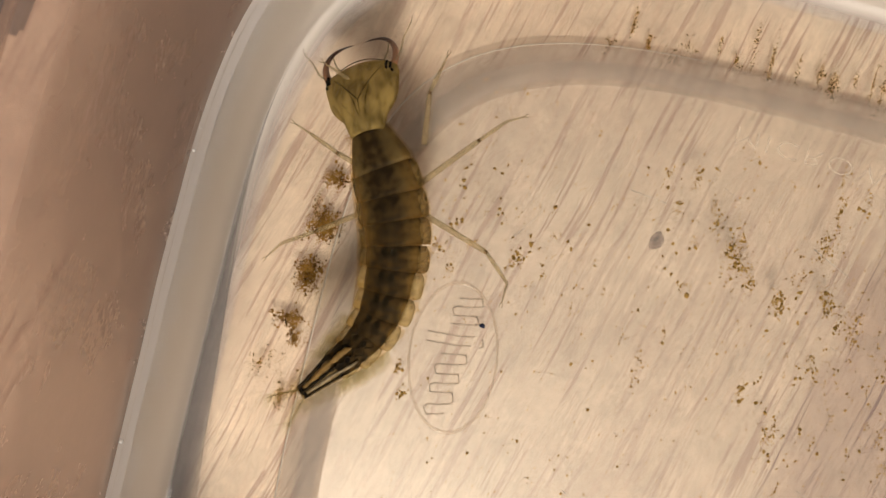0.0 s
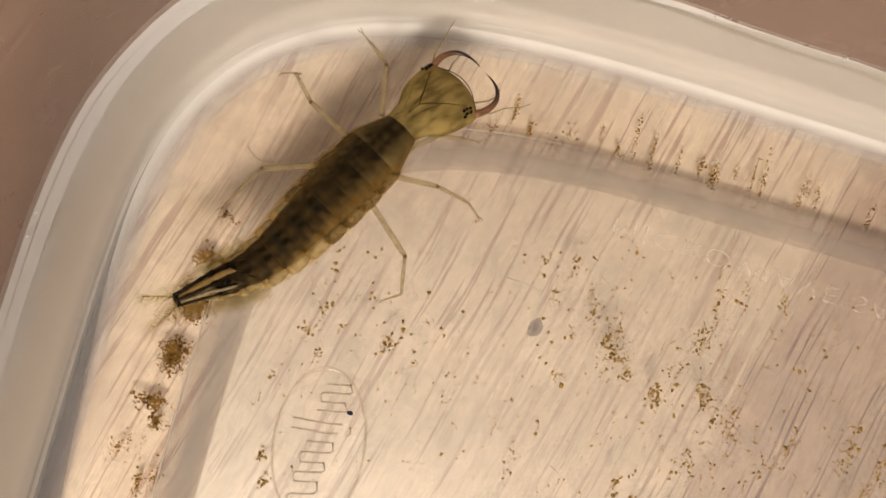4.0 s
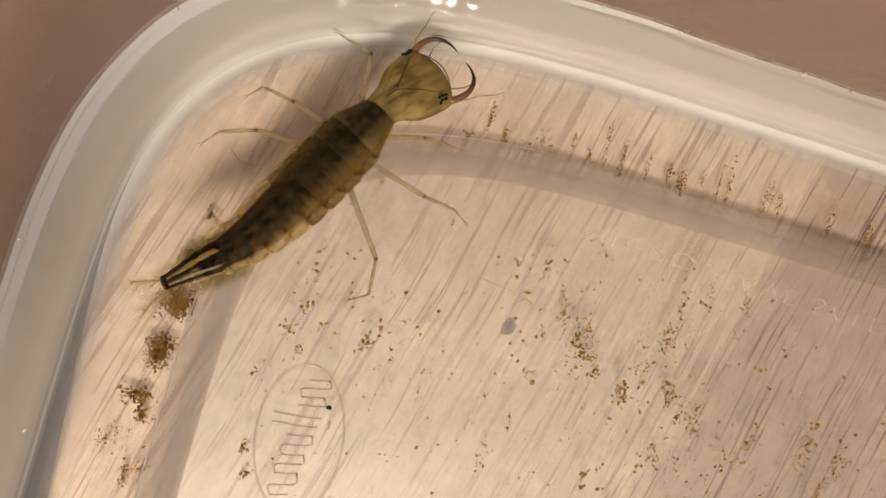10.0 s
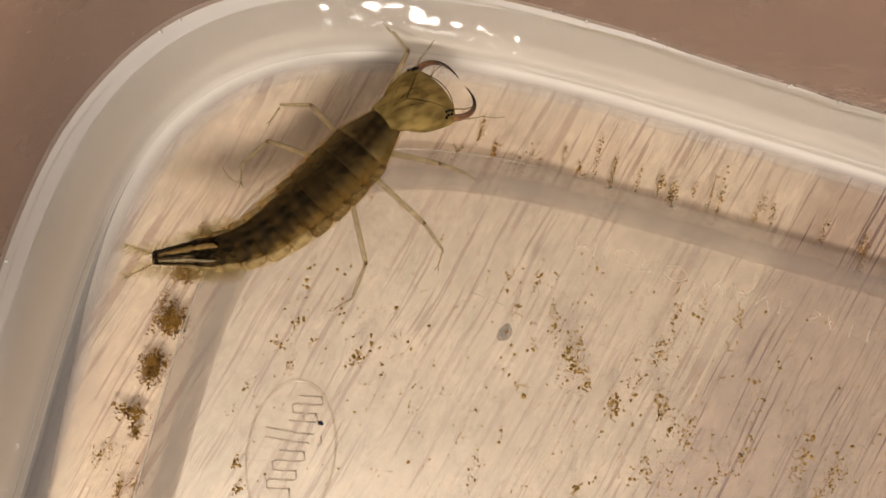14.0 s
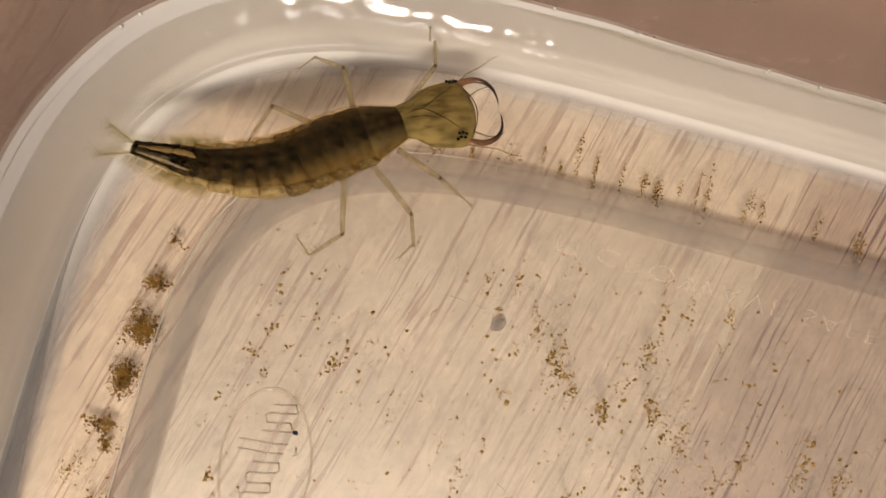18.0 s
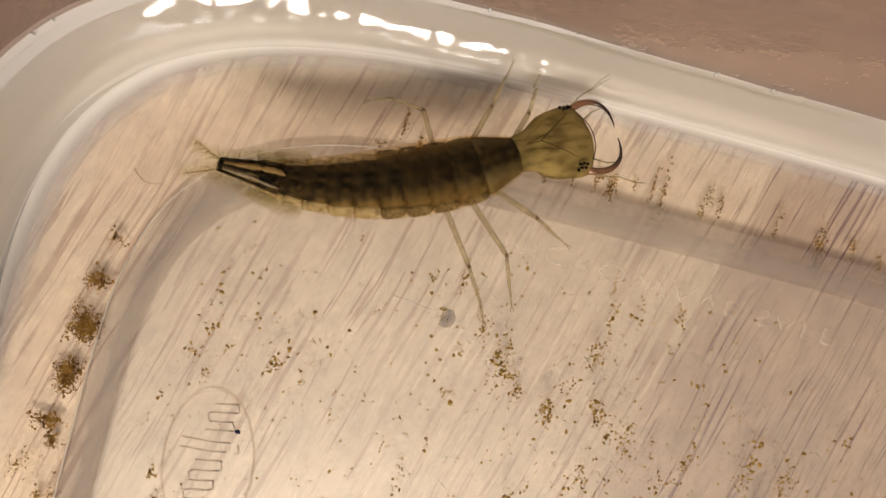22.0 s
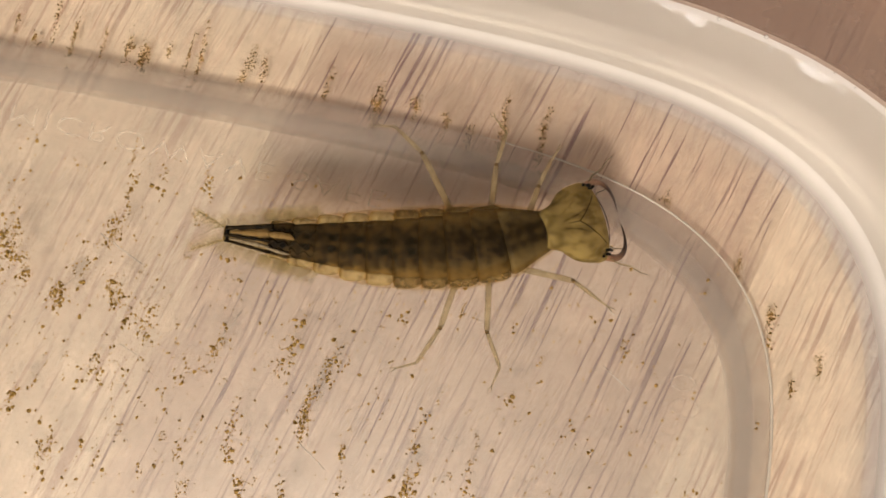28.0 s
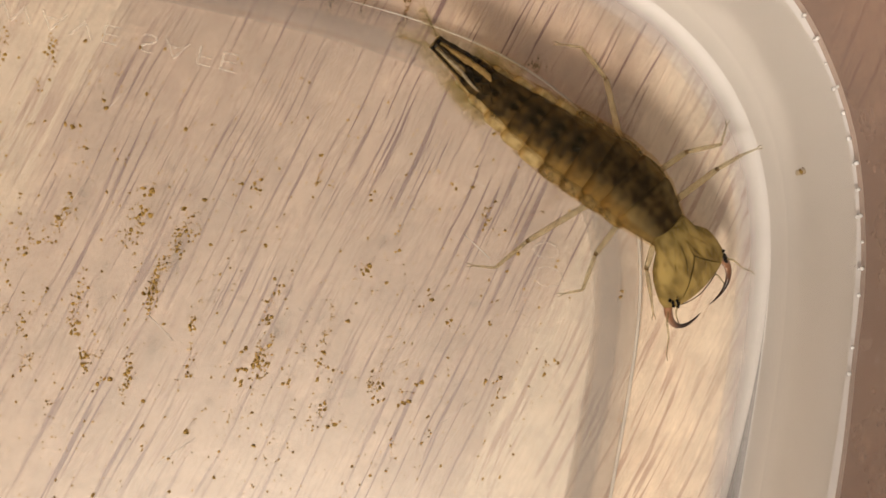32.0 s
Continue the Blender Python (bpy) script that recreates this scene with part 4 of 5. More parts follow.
crumbs("panel", 1.56, -0.24, 8, 0.15, 0.10)
crumbs("panel", 0.40, -0.61, 6, 0.21, 0.14)
crumbs("panel", -0.21, -0.77, 6, 0.21, 0.14)
crumbs("channel", -2.07, 2.73, 16, 0.03, 0.07)
crumbs("channel", -1.85, 2.55, 12, 0.03, 0.03)
crumbs("channel", -2.31, 2.41, 10, 0.10, 0.05)
crumbs("channel", -0.97, 2.72, 14, 0.03, 0.06)
crumbs("channel", -0.74, 2.63, 8, 0.03, 0.04)
crumbs("channel", -1.34, 2.64, 10, 0.15, 0.04)
crumbs("channel", -0.30, 2.67, 30, 0.03, 0.11)
crumbs("channel", 0.52, 2.67, 30, 0.07, 0.07)
crumbs("channel", 1.15, 2.75, 24, 0.04, 0.12)
crumbs("channel", 0.04, 2.68, 10, 0.03, 0.06)
crumbs("channel", 0.79, 2.79, 8, 0.04, 0.04)
crumbs("channel", 1.88, 2.74, 18, 0.05, 0.08)
crumbs("channel", 1.74, 2.89, 8, 0.05, 0.06)
crumbs("channel", -1.51, 2.44, 8, 0.14, 0.04)
crumbs("channel", -0.54, 2.82, 14, 0.04, 0.09)
crumbs("channel", 0.33, 2.72, 26, 0.06, 0.06)
crumbs("channel", 1.02, 2.77, 16, 0.02, 0.09)
crumbs("channel", 1.66, 2.67, 14, 0.06, 0.06)
crumbs("channel", 2.61, 2.73, 12, 0.05, 0.09)
crumbs("channel", 3.20, 2.55, 50, 0.11, 0.10)
crumbs("channel", 3.62, 2.67, 12, 0.05, 0.05)
crumbs("channel", 4.61, 2.64, 34, 0.05, 0.16)
crumbs("channel", 5.07, 2.54, 40, 0.05, 0.14)
crumbs("channel", 4.28, 2.41, 14, 0.07, 0.06)
crumbs("channel", 3.99, 2.58, 10, 0.05, 0.05)
crumbs("channel", 6.52, 2.19, 10, 0.10, 0.03)
crumbs("channel", 7.39, 1.61, 12, 0.06, 0.05)
crumbs("channel", 7.83, 1.13, 18, 0.08, 0.07)
crumbs("channel", 8.41, 0.76, 16, 0.05, 0.06)
crumbs("channel", 8.15, 0.45, 12, 0.03, 0.03)
crumbs("panel", -0.28, 0.48, 20, 0.06, 0.14)
crumbs("panel", -0.06, 0.04, 24, 0.05, 0.12)
crumbs("panel", -0.28, 0.17, 14, 0.04, 0.12)
crumbs("panel", 0.78, 0.73, 16, 0.05, 0.08)
crumbs("panel", 1.18, 1.25, 12, 0.03, 0.08)
crumbs("panel", 0.98, -0.06, 20, 0.06, 0.05)
crumbs("panel", 0.51, 0.21, 8, 0.06, 0.12)
crumbs("panel", 0.39, -0.15, 18, 0.06, 0.05)
crumbs("panel", 1.34, -0.16, 26, 0.07, 0.11)
crumbs("panel", 1.00, -0.83, 8, 0.05, 0.04)
crumbs("panel", 2.15, -0.36, 20, 0.08, 0.08)
crumbs("panel", 1.96, -0.57, 10, 0.08, 0.05)
crumbs("panel", 2.91, -0.14, 16, 0.05, 0.06)
crumbs("panel", 3.36, -0.23, 20, 0.09, 0.12)
crumbs("panel", 2.80, -0.40, 8, 0.03, 0.04)
crumbs("panel", 3.20, -0.82, 40, 0.05, 0.11)
crumbs("panel", 3.30, -0.48, 12, 0.06, 0.08)
crumbs("panel", 3.66, -1.05, 12, 0.03, 0.10)
crumbs("panel", 3.84, -0.48, 10, 0.14, 0.18)
crumbs("panel", 4.36, -0.82, 20, 0.05, 0.17)
crumbs("panel", 4.97, -1.04, 24, 0.05, 0.13)
crumbs("panel", 4.37, -1.31, 20, 0.05, 0.06)
crumbs("panel", 1.80, -1.28, 8, 0.04, 0.03)
crumbs("panel", 1.98, -1.41, 12, 0.03, 0.05)
crumbs("panel", 2.48, -1.21, 30, 0.04, 0.14)
crumbs("panel", 0.64, -1.70, 34, 0.08, 0.08)
crumbs("panel", 2.11, -1.80, 16, 0.06, 0.05)
crumbs("panel", 2.70, -1.65, 14, 0.05, 0.05)
crumbs("panel", 1.15, -0.74, 10, 0.18, 0.12)
crumbs("panel", 1.00, -1.56, 5, 0.02, 0.02)
crumbs("panel", 0.17, -1.27, 20, 0.06, 0.06)
crumbs("panel", 4.58, 0.59, 12, 0.02, 0.05)
crumbs("panel", 5.20, -0.26, 8, 0.05, 0.05)
crumbs("panel", 6.29, 0.55, 14, 0.05, 0.06)
crumbs("panel", 5.50, 0.15, 10, 0.23, 0.23)
crumbs("panel", 5.89, -0.65, 10, 0.29, 0.23)
crumbs("panel", 3.90, 0.36, 8, 0.18, 0.12)
crumbs("panel", 2.77, -1.29, 14, 0.23, 0.17)
crumbs("panel", 1.48, -0.97, 16, 0.35, 0.24)
crumbs("panel", 0.62, -0.67, 10, 0.24, 0.18)
crumbs("panel", 5.54, -1.32, 26, 0.06, 0.06)
crumbs("panel", 4.41, -1.35, 22, 0.05, 0.11)
crumbs("panel", 4.75, -1.60, 10, 0.17, 0.11)
crumbs("panel", 5.80, -1.05, 10, 0.23, 0.17)
crumbs("panel", 3.14, -1.77, 26, 0.03, 0.14)
crumbs("panel", 3.19, -0.75, 26, 0.05, 0.10)
crumbs("panel", 6.76, -1.21, 8, 0.09, 0.09)
crumbs("panel", 5.13, -1.75, 10, 0.11, 0.06)
crumbs("panel", 7.42, -0.40, 10, 0.46, 0.46)
crumbs("mound", -5.08, 0.05, 40, 0.09, 0.07)
crumbs("mound", -4.99, 0.6, 8, 0.05, 0.07)
crumbs("mound", -5.08, -0.5, 95, 0.11, 0.11)
crumbs("mound", -5.14, -1.1, 85, 0.09, 0.12)
crumbs("mound", -5.22, -1.66, 34, 0.11, 0.06)
crumbs("mound", -5.11, -1.88, 18, 0.05, 0.05)
crumbs("channel", -5.12, -2.58, 26, 0.07, 0.05)
crumbs("channel", -5.21, -0.30, 14, 0.10, 0.05)
crumbs("channel", -5.47, -2.28, 10, 0.10, 0.05)
crumbs("channel", -4.89, -0.48, 10, 0.06, 0.05)


scatter = random.Random(8)
for _ in range(75):
    crumbs("panel", scatter.uniform(0.5, 6.2), scatter.uniform(-5.2, -0.7), scatter.randint(2, 6), 0.035, 0.06)


def crumb_field(name, label, drifts, z, extra, mat, more, size=1.0):
    """Angular grains that cling together in small chains."""
    verts, faces = [], []
    rnd = random.Random(11)
    spots = []
    for x, y, n, w, h in drifts:
        left = int(n * more)
        while left > 0:
            a, b, r = rnd.gauss(x, w * 0.7), rnd.gauss(y, h * 1.3), size * min(0.036, 0.0075 + rnd.expovariate(150))
            for _ in range(min(left, rnd.choice((1, 1, 1, 2, 3)))):
                spots.append((a, b, r * rnd.uniform(0.7, 1.1)))
                way = rnd.uniform(0, math.tau)
                a, b = a + r * 2.1 * math.cos(way), b + r * 2.6 * math.sin(way)
                left -= 1
    spots += [(rnd.uniform(-4.0, 7.2), rnd.uniform(-5.0, 1.6), min(0.026, 0.0062 + rnd.expovariate(210))) for _ in range(extra)]
    for x, y, r in spots:
        n0 = len(verts)
        way, thin = rnd.uniform(0, math.pi), rnd.uniform(0.55, 1.0)
        c, d = math.cos(way), math.sin(way)
        ring = []
        for k in range(5):
            a = math.tau * k / 5 + rnd.uniform(-0.45, 0.45)
            u, v = r * rnd.uniform(0.7, 1.3) * math.cos(a), r * thin * rnd.uniform(0.7, 1.3) * math.sin(a)
            ring.append((x + u * c - v * d, y + u * d + v * c, z + r * rnd.uniform(0.2, 0.5)))
        verts += ring + [(x + rnd.uniform(-0.4, 0.4) * r, y + rnd.uniform(-0.4, 0.4) * r, z + r * rnd.uniform(0.7, 1.1)), (x, y, z)]
        for k in range(5):
            faces += [(n0 + k, n0 + (k + 1) % 5, n0 + 5), (n0 + (k + 1) % 5, n0 + k, n0 + 6)]
    me = bpy.data.meshes.new(name)
    me.from_pydata([(a * CM, b * CM, c * CM) for a, b, c in verts], [], faces)
    me.materials.append(mat)
    return tagged(new(name, me), label, "debris", kind="stuff")


panel_crumbs = crumb_field("crumbs", "scattered brown crumbs on the container's clear base", CRUMBS["panel"], 0.002, 2500, DIRT, 1.8)
channel_crumbs = crumb_field("crumbs", "brown sediment in the channel round the base", [(x, y, n, w * 0.55, h * 1.15) for x, y, n, w, h in CRUMBS["channel"]], -0.248, 0, SILT, 6, 0.62)
mound_crumbs = crumb_field("crumbs", "soft heaps of brown sediment in the channel", [(x, y, n, w * 1.1, h * 0.62) for x, y, n, w, h in CRUMBS["mound"]], -0.248, 0, HEAP, 12, 0.72)


def speck(name, label, category, mat, x, y, z, rx, ry, rz):
    bm = bmesh.new()
    bmesh.ops.create_icosphere(bm, subdivisions=2, radius=1)
    for v in bm.verts:
        v.co *= 1 + 0.25 * math.sin(5 * v.co.x + 3 * v.co.y)
        v.co = Vector((v.co.x * rx + x, v.co.y * ry + y, v.co.z * rz + z))
    return tagged(part(name, bm, mat), label, category)


def strand(x0, y0, z0, x1, y1, z1, bend, label, r=0.006):
    bm = bmesh.new()
    a, b = Vector((x0, y0, z0)), Vector((x1, y1, z1))
    side = (b - a).cross(Vector((0, 0, 1)))
    tube(bm, [a.lerp(b, f) + side * bend * math.sin(math.pi * f) for f in [n / 10 for n in range(11)]], [r * (1.1 - 0.6 * n / 10) for n in range(11)], 5)
    return tagged(part("hair_strand", bm, JOINT), label, "hair")


LOOSE = [panel_crumbs, channel_crumbs, mound_crumbs,
         speck("ink_speck", "small dark blue speck on the clear base", "speck", INK, -3.03, -1.2, 0.02, 0.035, 0.025, 0.02),
         speck("red_speck", "tiny red-brown speck on the wet lower wall", "speck", DIRT, 8.95, 1.35, 0.9, 0.03, 0.03, 0.03),
         strand(9.38, -0.75, 0.88, 9.66, -0.03, 1.0, 0.12, "fine curved hair stuck to the wet wall"),
         strand(-4.97, 1.42, -0.2, -4.62, 1.33, -0.2, 0.2, "fine curved hair on the channel floor", 0.004)]


def droplets():
    bm = bmesh.new()
    rnd = random.Random(4)
    ring = outline(7.87, 5.77, 1.5)
    for _ in range(70):
        k = rnd.choice([rnd.randrange(0, 75), rnd.randrange(8, 34), rnd.randrange(10, 26), rnd.randrange(60, 130)])
        x, y, z = ring[k]
        r = rnd.uniform(0.006, 0.026)
        ball = bmesh.ops.create_icosphere(bm, subdivisions=1, radius=r)["verts"]
        bmesh.ops.translate(bm, verts=ball, vec=(x + (CX - x) * 0.004, y + (CY - y) * 0.004, z + wavering(math.tau * k / 240) + rnd.uniform(-0.02, 0.06)))
    return tagged(part("droplets", bm, DROP), "small water droplets along the wetted edge, painted white for glints", "droplets", kind="stuff")


LOOSE.append(droplets())


# ---- movement ----
SWIMS = []


def swim(t, z, *points):
    """At t seconds: the larva's height, and its front edge, neck, three places of the body and tail end, in the container."""
    SWIMS.append((t, z, [Vector(p) for p in points]))


swim(0, 0.95, (-5.06, 1.26), (-4.85, 0.65), (-4.48, 0.04), (-4.25, -0.62), (-4.28, -1.41), (-4.82, -2.23))
swim(1, 0.95, (-4.82, 1.81), (-4.65, 1.23), (-4.42, 0.57), (-4.23, -0.06), (-4.24, -0.74), (-4.58, -1.63))
swim(2, 0.95, (-3.98, 2.28), (-4.12, 1.71), (-4.15, 1.02), (-4.08, 0.29), (-4.14, -0.52), (-4.73, -1.35))
swim(3, 0.95, (-3.22, 2.38), (-3.64, 1.77), (-3.85, 1.22), (-4.09, 0.55), (-4.38, -0.13), (-5.02, -0.83))
swim(3.5, 0.95, (-2.96, 2.47), (-3.38, 1.90), (-3.68, 1.32), (-3.97, 0.71), (-4.32, 0.06), (-5.00, -0.58))
swim(5.5, 0.95, (-2.73, 2.66), (-3.19, 2.11), (-3.58, 1.53), (-4.00, 0.88), (-4.40, 0.30), (-5.00, -0.27))
swim(6, 0.95, (-2.78, 2.75), (-3.20, 2.20), (-3.55, 1.64), (-3.95, 0.95), (-4.38, 0.29), (-4.98, -0.32))
swim(7, 0.95, (-2.81, 2.72), (-3.23, 2.12), (-3.60, 1.58), (-3.96, 0.94), (-4.36, 0.32), (-5.00, -0.31))
swim(8, 0.95, (-2.82, 2.78), (-3.25, 2.17), (-3.61, 1.54), (-3.99, 0.91), (-4.40, 0.25), (-5.01, -0.34))
swim(9, 0.95, (-2.80, 2.83), (-3.23, 2.31), (-3.57, 1.76), (-3.95, 1.05), (-4.35, 0.35), (-5.02, -0.28))
swim(10, 0.95, (-2.86, 2.83), (-3.35, 2.25), (-3.68, 1.67), (-4.03, 1.02), (-4.43, 0.40), (-5.06, -0.24))
swim(11, 0.95, (-3.00, 2.77), (-3.47, 2.18), (-3.75, 1.54), (-4.11, 0.92), (-4.51, 0.29), (-5.19, -0.29))
swim(12, 0.95, (-2.79, 2.93), (-3.28, 2.38), (-3.61, 1.76), (-3.97, 1.12), (-4.38, 0.54), (-5.08, -0.00))
swim(13, 0.95, (-2.85, 2.97), (-3.24, 2.36), (-3.61, 1.74), (-3.94, 1.05), (-4.39, 0.48), (-5.11, 0.09))
swim(14, 0.96, (-2.69, 2.86), (-3.17, 2.39), (-3.51, 1.73), (-3.88, 1.11), (-4.33, 0.60), (-5.17, 0.21))
swim(16.5, 0.97, (-2.38, 2.81), (-2.90, 2.24), (-3.38, 1.70), (-3.98, 1.14), (-4.53, 0.81), (-5.29, 0.57))
swim(17, 0.97, (-2.14, 2.77), (-2.73, 2.32), (-3.25, 1.80), (-3.86, 1.30), (-4.41, 0.96), (-5.24, 0.74))
swim(17.5, 0.98, (-2.10, 2.83), (-2.65, 2.38), (-3.25, 1.89), (-3.85, 1.31), (-4.43, 0.93), (-5.30, 0.81))
swim(18, 0.98, (-2.02, 2.66), (-2.71, 2.36), (-3.30, 1.96), (-3.92, 1.51), (-4.55, 1.32), (-5.39, 1.27))
swim(19, 0.99, (-1.83, 2.71), (-2.44, 2.42), (-3.09, 2.08), (-3.77, 1.61), (-4.53, 1.37), (-5.35, 1.52))
swim(20, 0.99, (-1.45, 2.49), (-2.13, 2.39), (-2.79, 2.06), (-3.54, 1.64), (-4.26, 1.61), (-5.11, 2.05))
swim(21, 1.00, (-1.18, 2.40), (-1.87, 2.23), (-2.53, 1.98), (-3.30, 1.73), (-4.04, 1.77), (-4.95, 2.08))
swim(22, 1.01, (-0.12, 2.94), (-0.80, 2.58), (-1.40, 2.20), (-2.14, 1.86), (-2.90, 1.65), (-3.82, 1.59))
swim(23, 1.02, (1.50, 2.52), (0.80, 2.42), (0.14, 2.13), (-0.71, 1.81), (-1.48, 1.69), (-2.42, 1.69))
swim(24, 1.00, (2.48, 1.96), (1.76, 1.93), (1.11, 1.86), (0.33, 1.82), (-0.38, 1.86), (-1.22, 1.94))
swim(25, 0.98, (3.47, 0.85), (2.79, 1.27), (2.17, 1.59), (1.43, 1.76), (0.74, 1.90), (-0.09, 2.10))
swim(25.5, 0.95, (3.73, 0.65), (2.99, 1.11), (2.34, 1.42), (1.67, 1.65), (1.05, 1.87), (0.30, 2.12))
swim(27.5, 0.83, (5.41, 1.29), (4.80, 1.23), (4.20, 1.16), (3.44, 1.07), (2.66, 1.02), (1.73, 1.07))
swim(28, 0.80, (5.80, 1.74), (5.30, 1.49), (4.71, 1.22), (3.93, 1.01), (3.12, 0.89), (2.20, 0.80))
swim(29, 0.75, (6.36, 2.46), (5.87, 2.08), (5.32, 1.73), (4.62, 1.30), (3.91, 0.95), (3.10, 0.65))
swim(30, 0.70, (7.34, 1.78), (6.72, 1.80), (6.09, 1.69), (5.32, 1.43), (4.57, 1.21), (3.75, 1.08))
swim(31, 0.65, (7.96, 1.06), (7.51, 1.28), (6.95, 1.40), (6.16, 1.50), (5.44, 1.53), (4.55, 1.63))
swim(32, 0.60, (8.46, 0.18), (8.04, 0.58), (7.52, 0.98), (6.79, 1.30), (6.16, 1.61), (5.52, 1.95))

STRIDES = {name: [] for name in LEGS}


def stride(leg, t, *points):
    """At t seconds: the leg's knee, ankle and tip, forward and to the left of the body's middle, in centimetres."""
    STRIDES[leg].append((t, [Vector(p) for p in points]))


stride("L1", 2, (1.72, 0.54), (1.78, 0.66), (1.80, 0.70))
stride("L1", 6, (1.51, 0.66), (1.48, 0.80), (1.47, 0.84))
stride("L1", 9, (1.55, 0.57), (1.51, 0.71), (1.50, 0.75))
stride("L1", 13, (1.98, 0.57), (1.97, 0.86), (1.97, 0.95))
stride("L1", 28, (1.27, 0.62), (1.31, 0.70), (1.33, 0.73))
stride("L2", 0, (1.00, 0.69), (1.20, 1.04), (1.27, 1.18))
stride("L2", 1, (0.79, 0.92), (0.81, 1.19), (0.82, 1.28))
stride("L2", 2, (0.94, 0.65), (0.93, 0.98), (0.86, 1.24))
stride("L2", 3, (0.89, 0.76), (1.09, 1.10), (1.03, 1.22))
stride("L2", 6, (0.57, 0.90), (0.44, 1.22), (0.26, 1.26))
stride("L2", 9, (0.63, 0.85), (0.51, 1.17), (0.32, 1.20))
stride("L2", 11, (0.69, 0.70), (0.53, 1.05), (0.35, 1.10))
stride("L2", 13, (0.74, 0.74), (0.49, 0.95), (0.32, 0.93))
stride("L2", 17, (0.82, 0.93), (0.53, 1.17), (0.35, 1.10))
stride("L2", 19, (0.86, 0.75), (0.59, 0.95), (0.31, 0.89))
stride("L2", 21, (1.06, 0.72), (1.04, 1.10), (0.94, 1.35))
stride("L2", 23, (1.26, 0.70), (1.56, 0.98), (1.77, 1.11))
stride("L2", 24, (1.41, 0.68), (1.60, 0.97), (1.69, 1.08))
stride("L2", 25, (1.09, 0.90), (1.22, 1.15), (1.27, 1.22))
stride("L2", 28, (0.86, 0.84), (0.98, 1.21), (0.92, 1.29))
stride("L2", 29, (1.09, 0.93), (1.14, 1.13), (1.07, 1.22))
stride("L2", 29.5, (1.13, 0.82), (1.22, 1.06), (1.21, 1.14))
stride("L2", 30, (1.17, 0.71), (1.30, 0.97), (1.33, 1.02))
stride("L2", 31, (1.11, 0.82), (1.19, 1.02), (1.17, 1.06))
stride("L2", 32, (0.94, 0.60), (1.19, 0.86), (1.15, 0.99))
stride("L3", 0, (0.17, 0.82), (0.05, 1.07), (-0.04, 1.15))
stride("L3", 1, (-0.04, 0.73), (-0.13, 0.86), (-0.16, 0.90))
stride("L3", 2, (0.00, 0.78), (-0.14, 1.02), (-0.25, 1.08))
stride("L3", 3, (-0.09, 0.68), (-0.32, 0.63), (-0.39, 0.62))
stride("L3", 6, (-0.04, 0.81), (-0.37, 1.06), (-0.60, 1.16))
stride("L3", 9, (0.04, 0.82), (-0.27, 1.09), (-0.52, 1.22))
stride("L3", 11, (0.23, 0.80), (-0.10, 1.05), (-0.33, 0.94))
stride("L3", 13, (0.20, 0.80), (-0.13, 0.88), (-0.29, 0.69))
stride("L3", 17, (-0.01, 0.70), (-0.28, 0.50), (-0.31, 0.47))
stride("L3", 19, (-0.03, 0.65), (-0.34, 0.40), (-0.37, 0.37))
stride("L3", 22, (0.41, 0.74), (0.02, 0.92), (-0.32, 0.90))
stride("L3", 23, (0.39, 0.84), (0.13, 1.13), (-0.12, 1.16))
stride("L3", 23.5, (0.53, 0.85), (0.40, 1.25), (0.25, 1.44))
stride("L3", 24, (0.67, 0.87), (0.71, 1.32), (0.74, 1.53))
stride("L3", 24.5, (0.57, 0.97), (0.47, 1.35), (0.34, 1.46))
stride("L3", 25, (0.47, 1.08), (0.28, 1.35), (0.15, 1.32))
stride("L3", 28, (0.13, 0.96), (-0.12, 1.21), (-0.32, 1.22))
stride("L3", 29, (-0.22, 0.93), (-0.50, 1.17), (-0.77, 1.27))
stride("L3", 30, (-0.19, 0.90), (-0.55, 1.05), (-0.80, 0.95))
stride("L3", 31, (0.10, 0.82), (-0.22, 1.08), (-0.49, 1.06))
stride("L3", 32, (-0.08, 0.77), (-0.42, 0.89), (-0.68, 0.77))
stride("R1", 0, (1.74, -0.20), (2.12, -0.34), (2.24, -0.38))
stride("R1", 6, (1.43, -0.37), (1.48, -0.45), (1.49, -0.47))
stride("R1", 9, (1.43, -0.47), (1.47, -0.54), (1.48, -0.56))
stride("R1", 13, (1.43, -0.59), (1.47, -0.66), (1.48, -0.69))
stride("R1", 19, (1.46, -0.63), (1.52, -0.73), (1.54, -0.76))
stride("R1", 20, (1.41, -0.67), (1.59, -0.92), (1.64, -0.99))
stride("R1", 21, (1.43, -0.49), (1.58, -0.69), (1.63, -0.74))
stride("R1", 23, (1.55, -0.54), (1.70, -0.69), (1.75, -0.74))
stride("R1", 28, (1.59, -0.31), (1.72, -0.41), (1.76, -0.44))
stride("R1", 29, (1.60, -0.37), (1.85, -0.51), (1.92, -0.55))
stride("R1", 30, (1.34, -0.73), (1.41, -0.82), (1.43, -0.85))
stride("R1", 31, (1.16, -0.59), (1.26, -0.70), (1.30, -0.73))
stride("R1", 32, (1.22, -0.54), (1.40, -0.74), (1.45, -0.80))
stride("R2", 0, (1.30, -0.77), (1.55, -1.06), (1.59, -1.16))
stride("R2", 1, (1.02, -0.58), (1.15, -0.92), (1.07, -1.02))
stride("R2", 2, (1.02, -0.86), (1.20, -1.20), (1.28, -1.39))
stride("R2", 3, (1.13, -0.66), (1.24, -1.06), (1.24, -1.16))
stride("R2", 6, (0.97, -0.81), (1.13, -1.14), (1.08, -1.34))
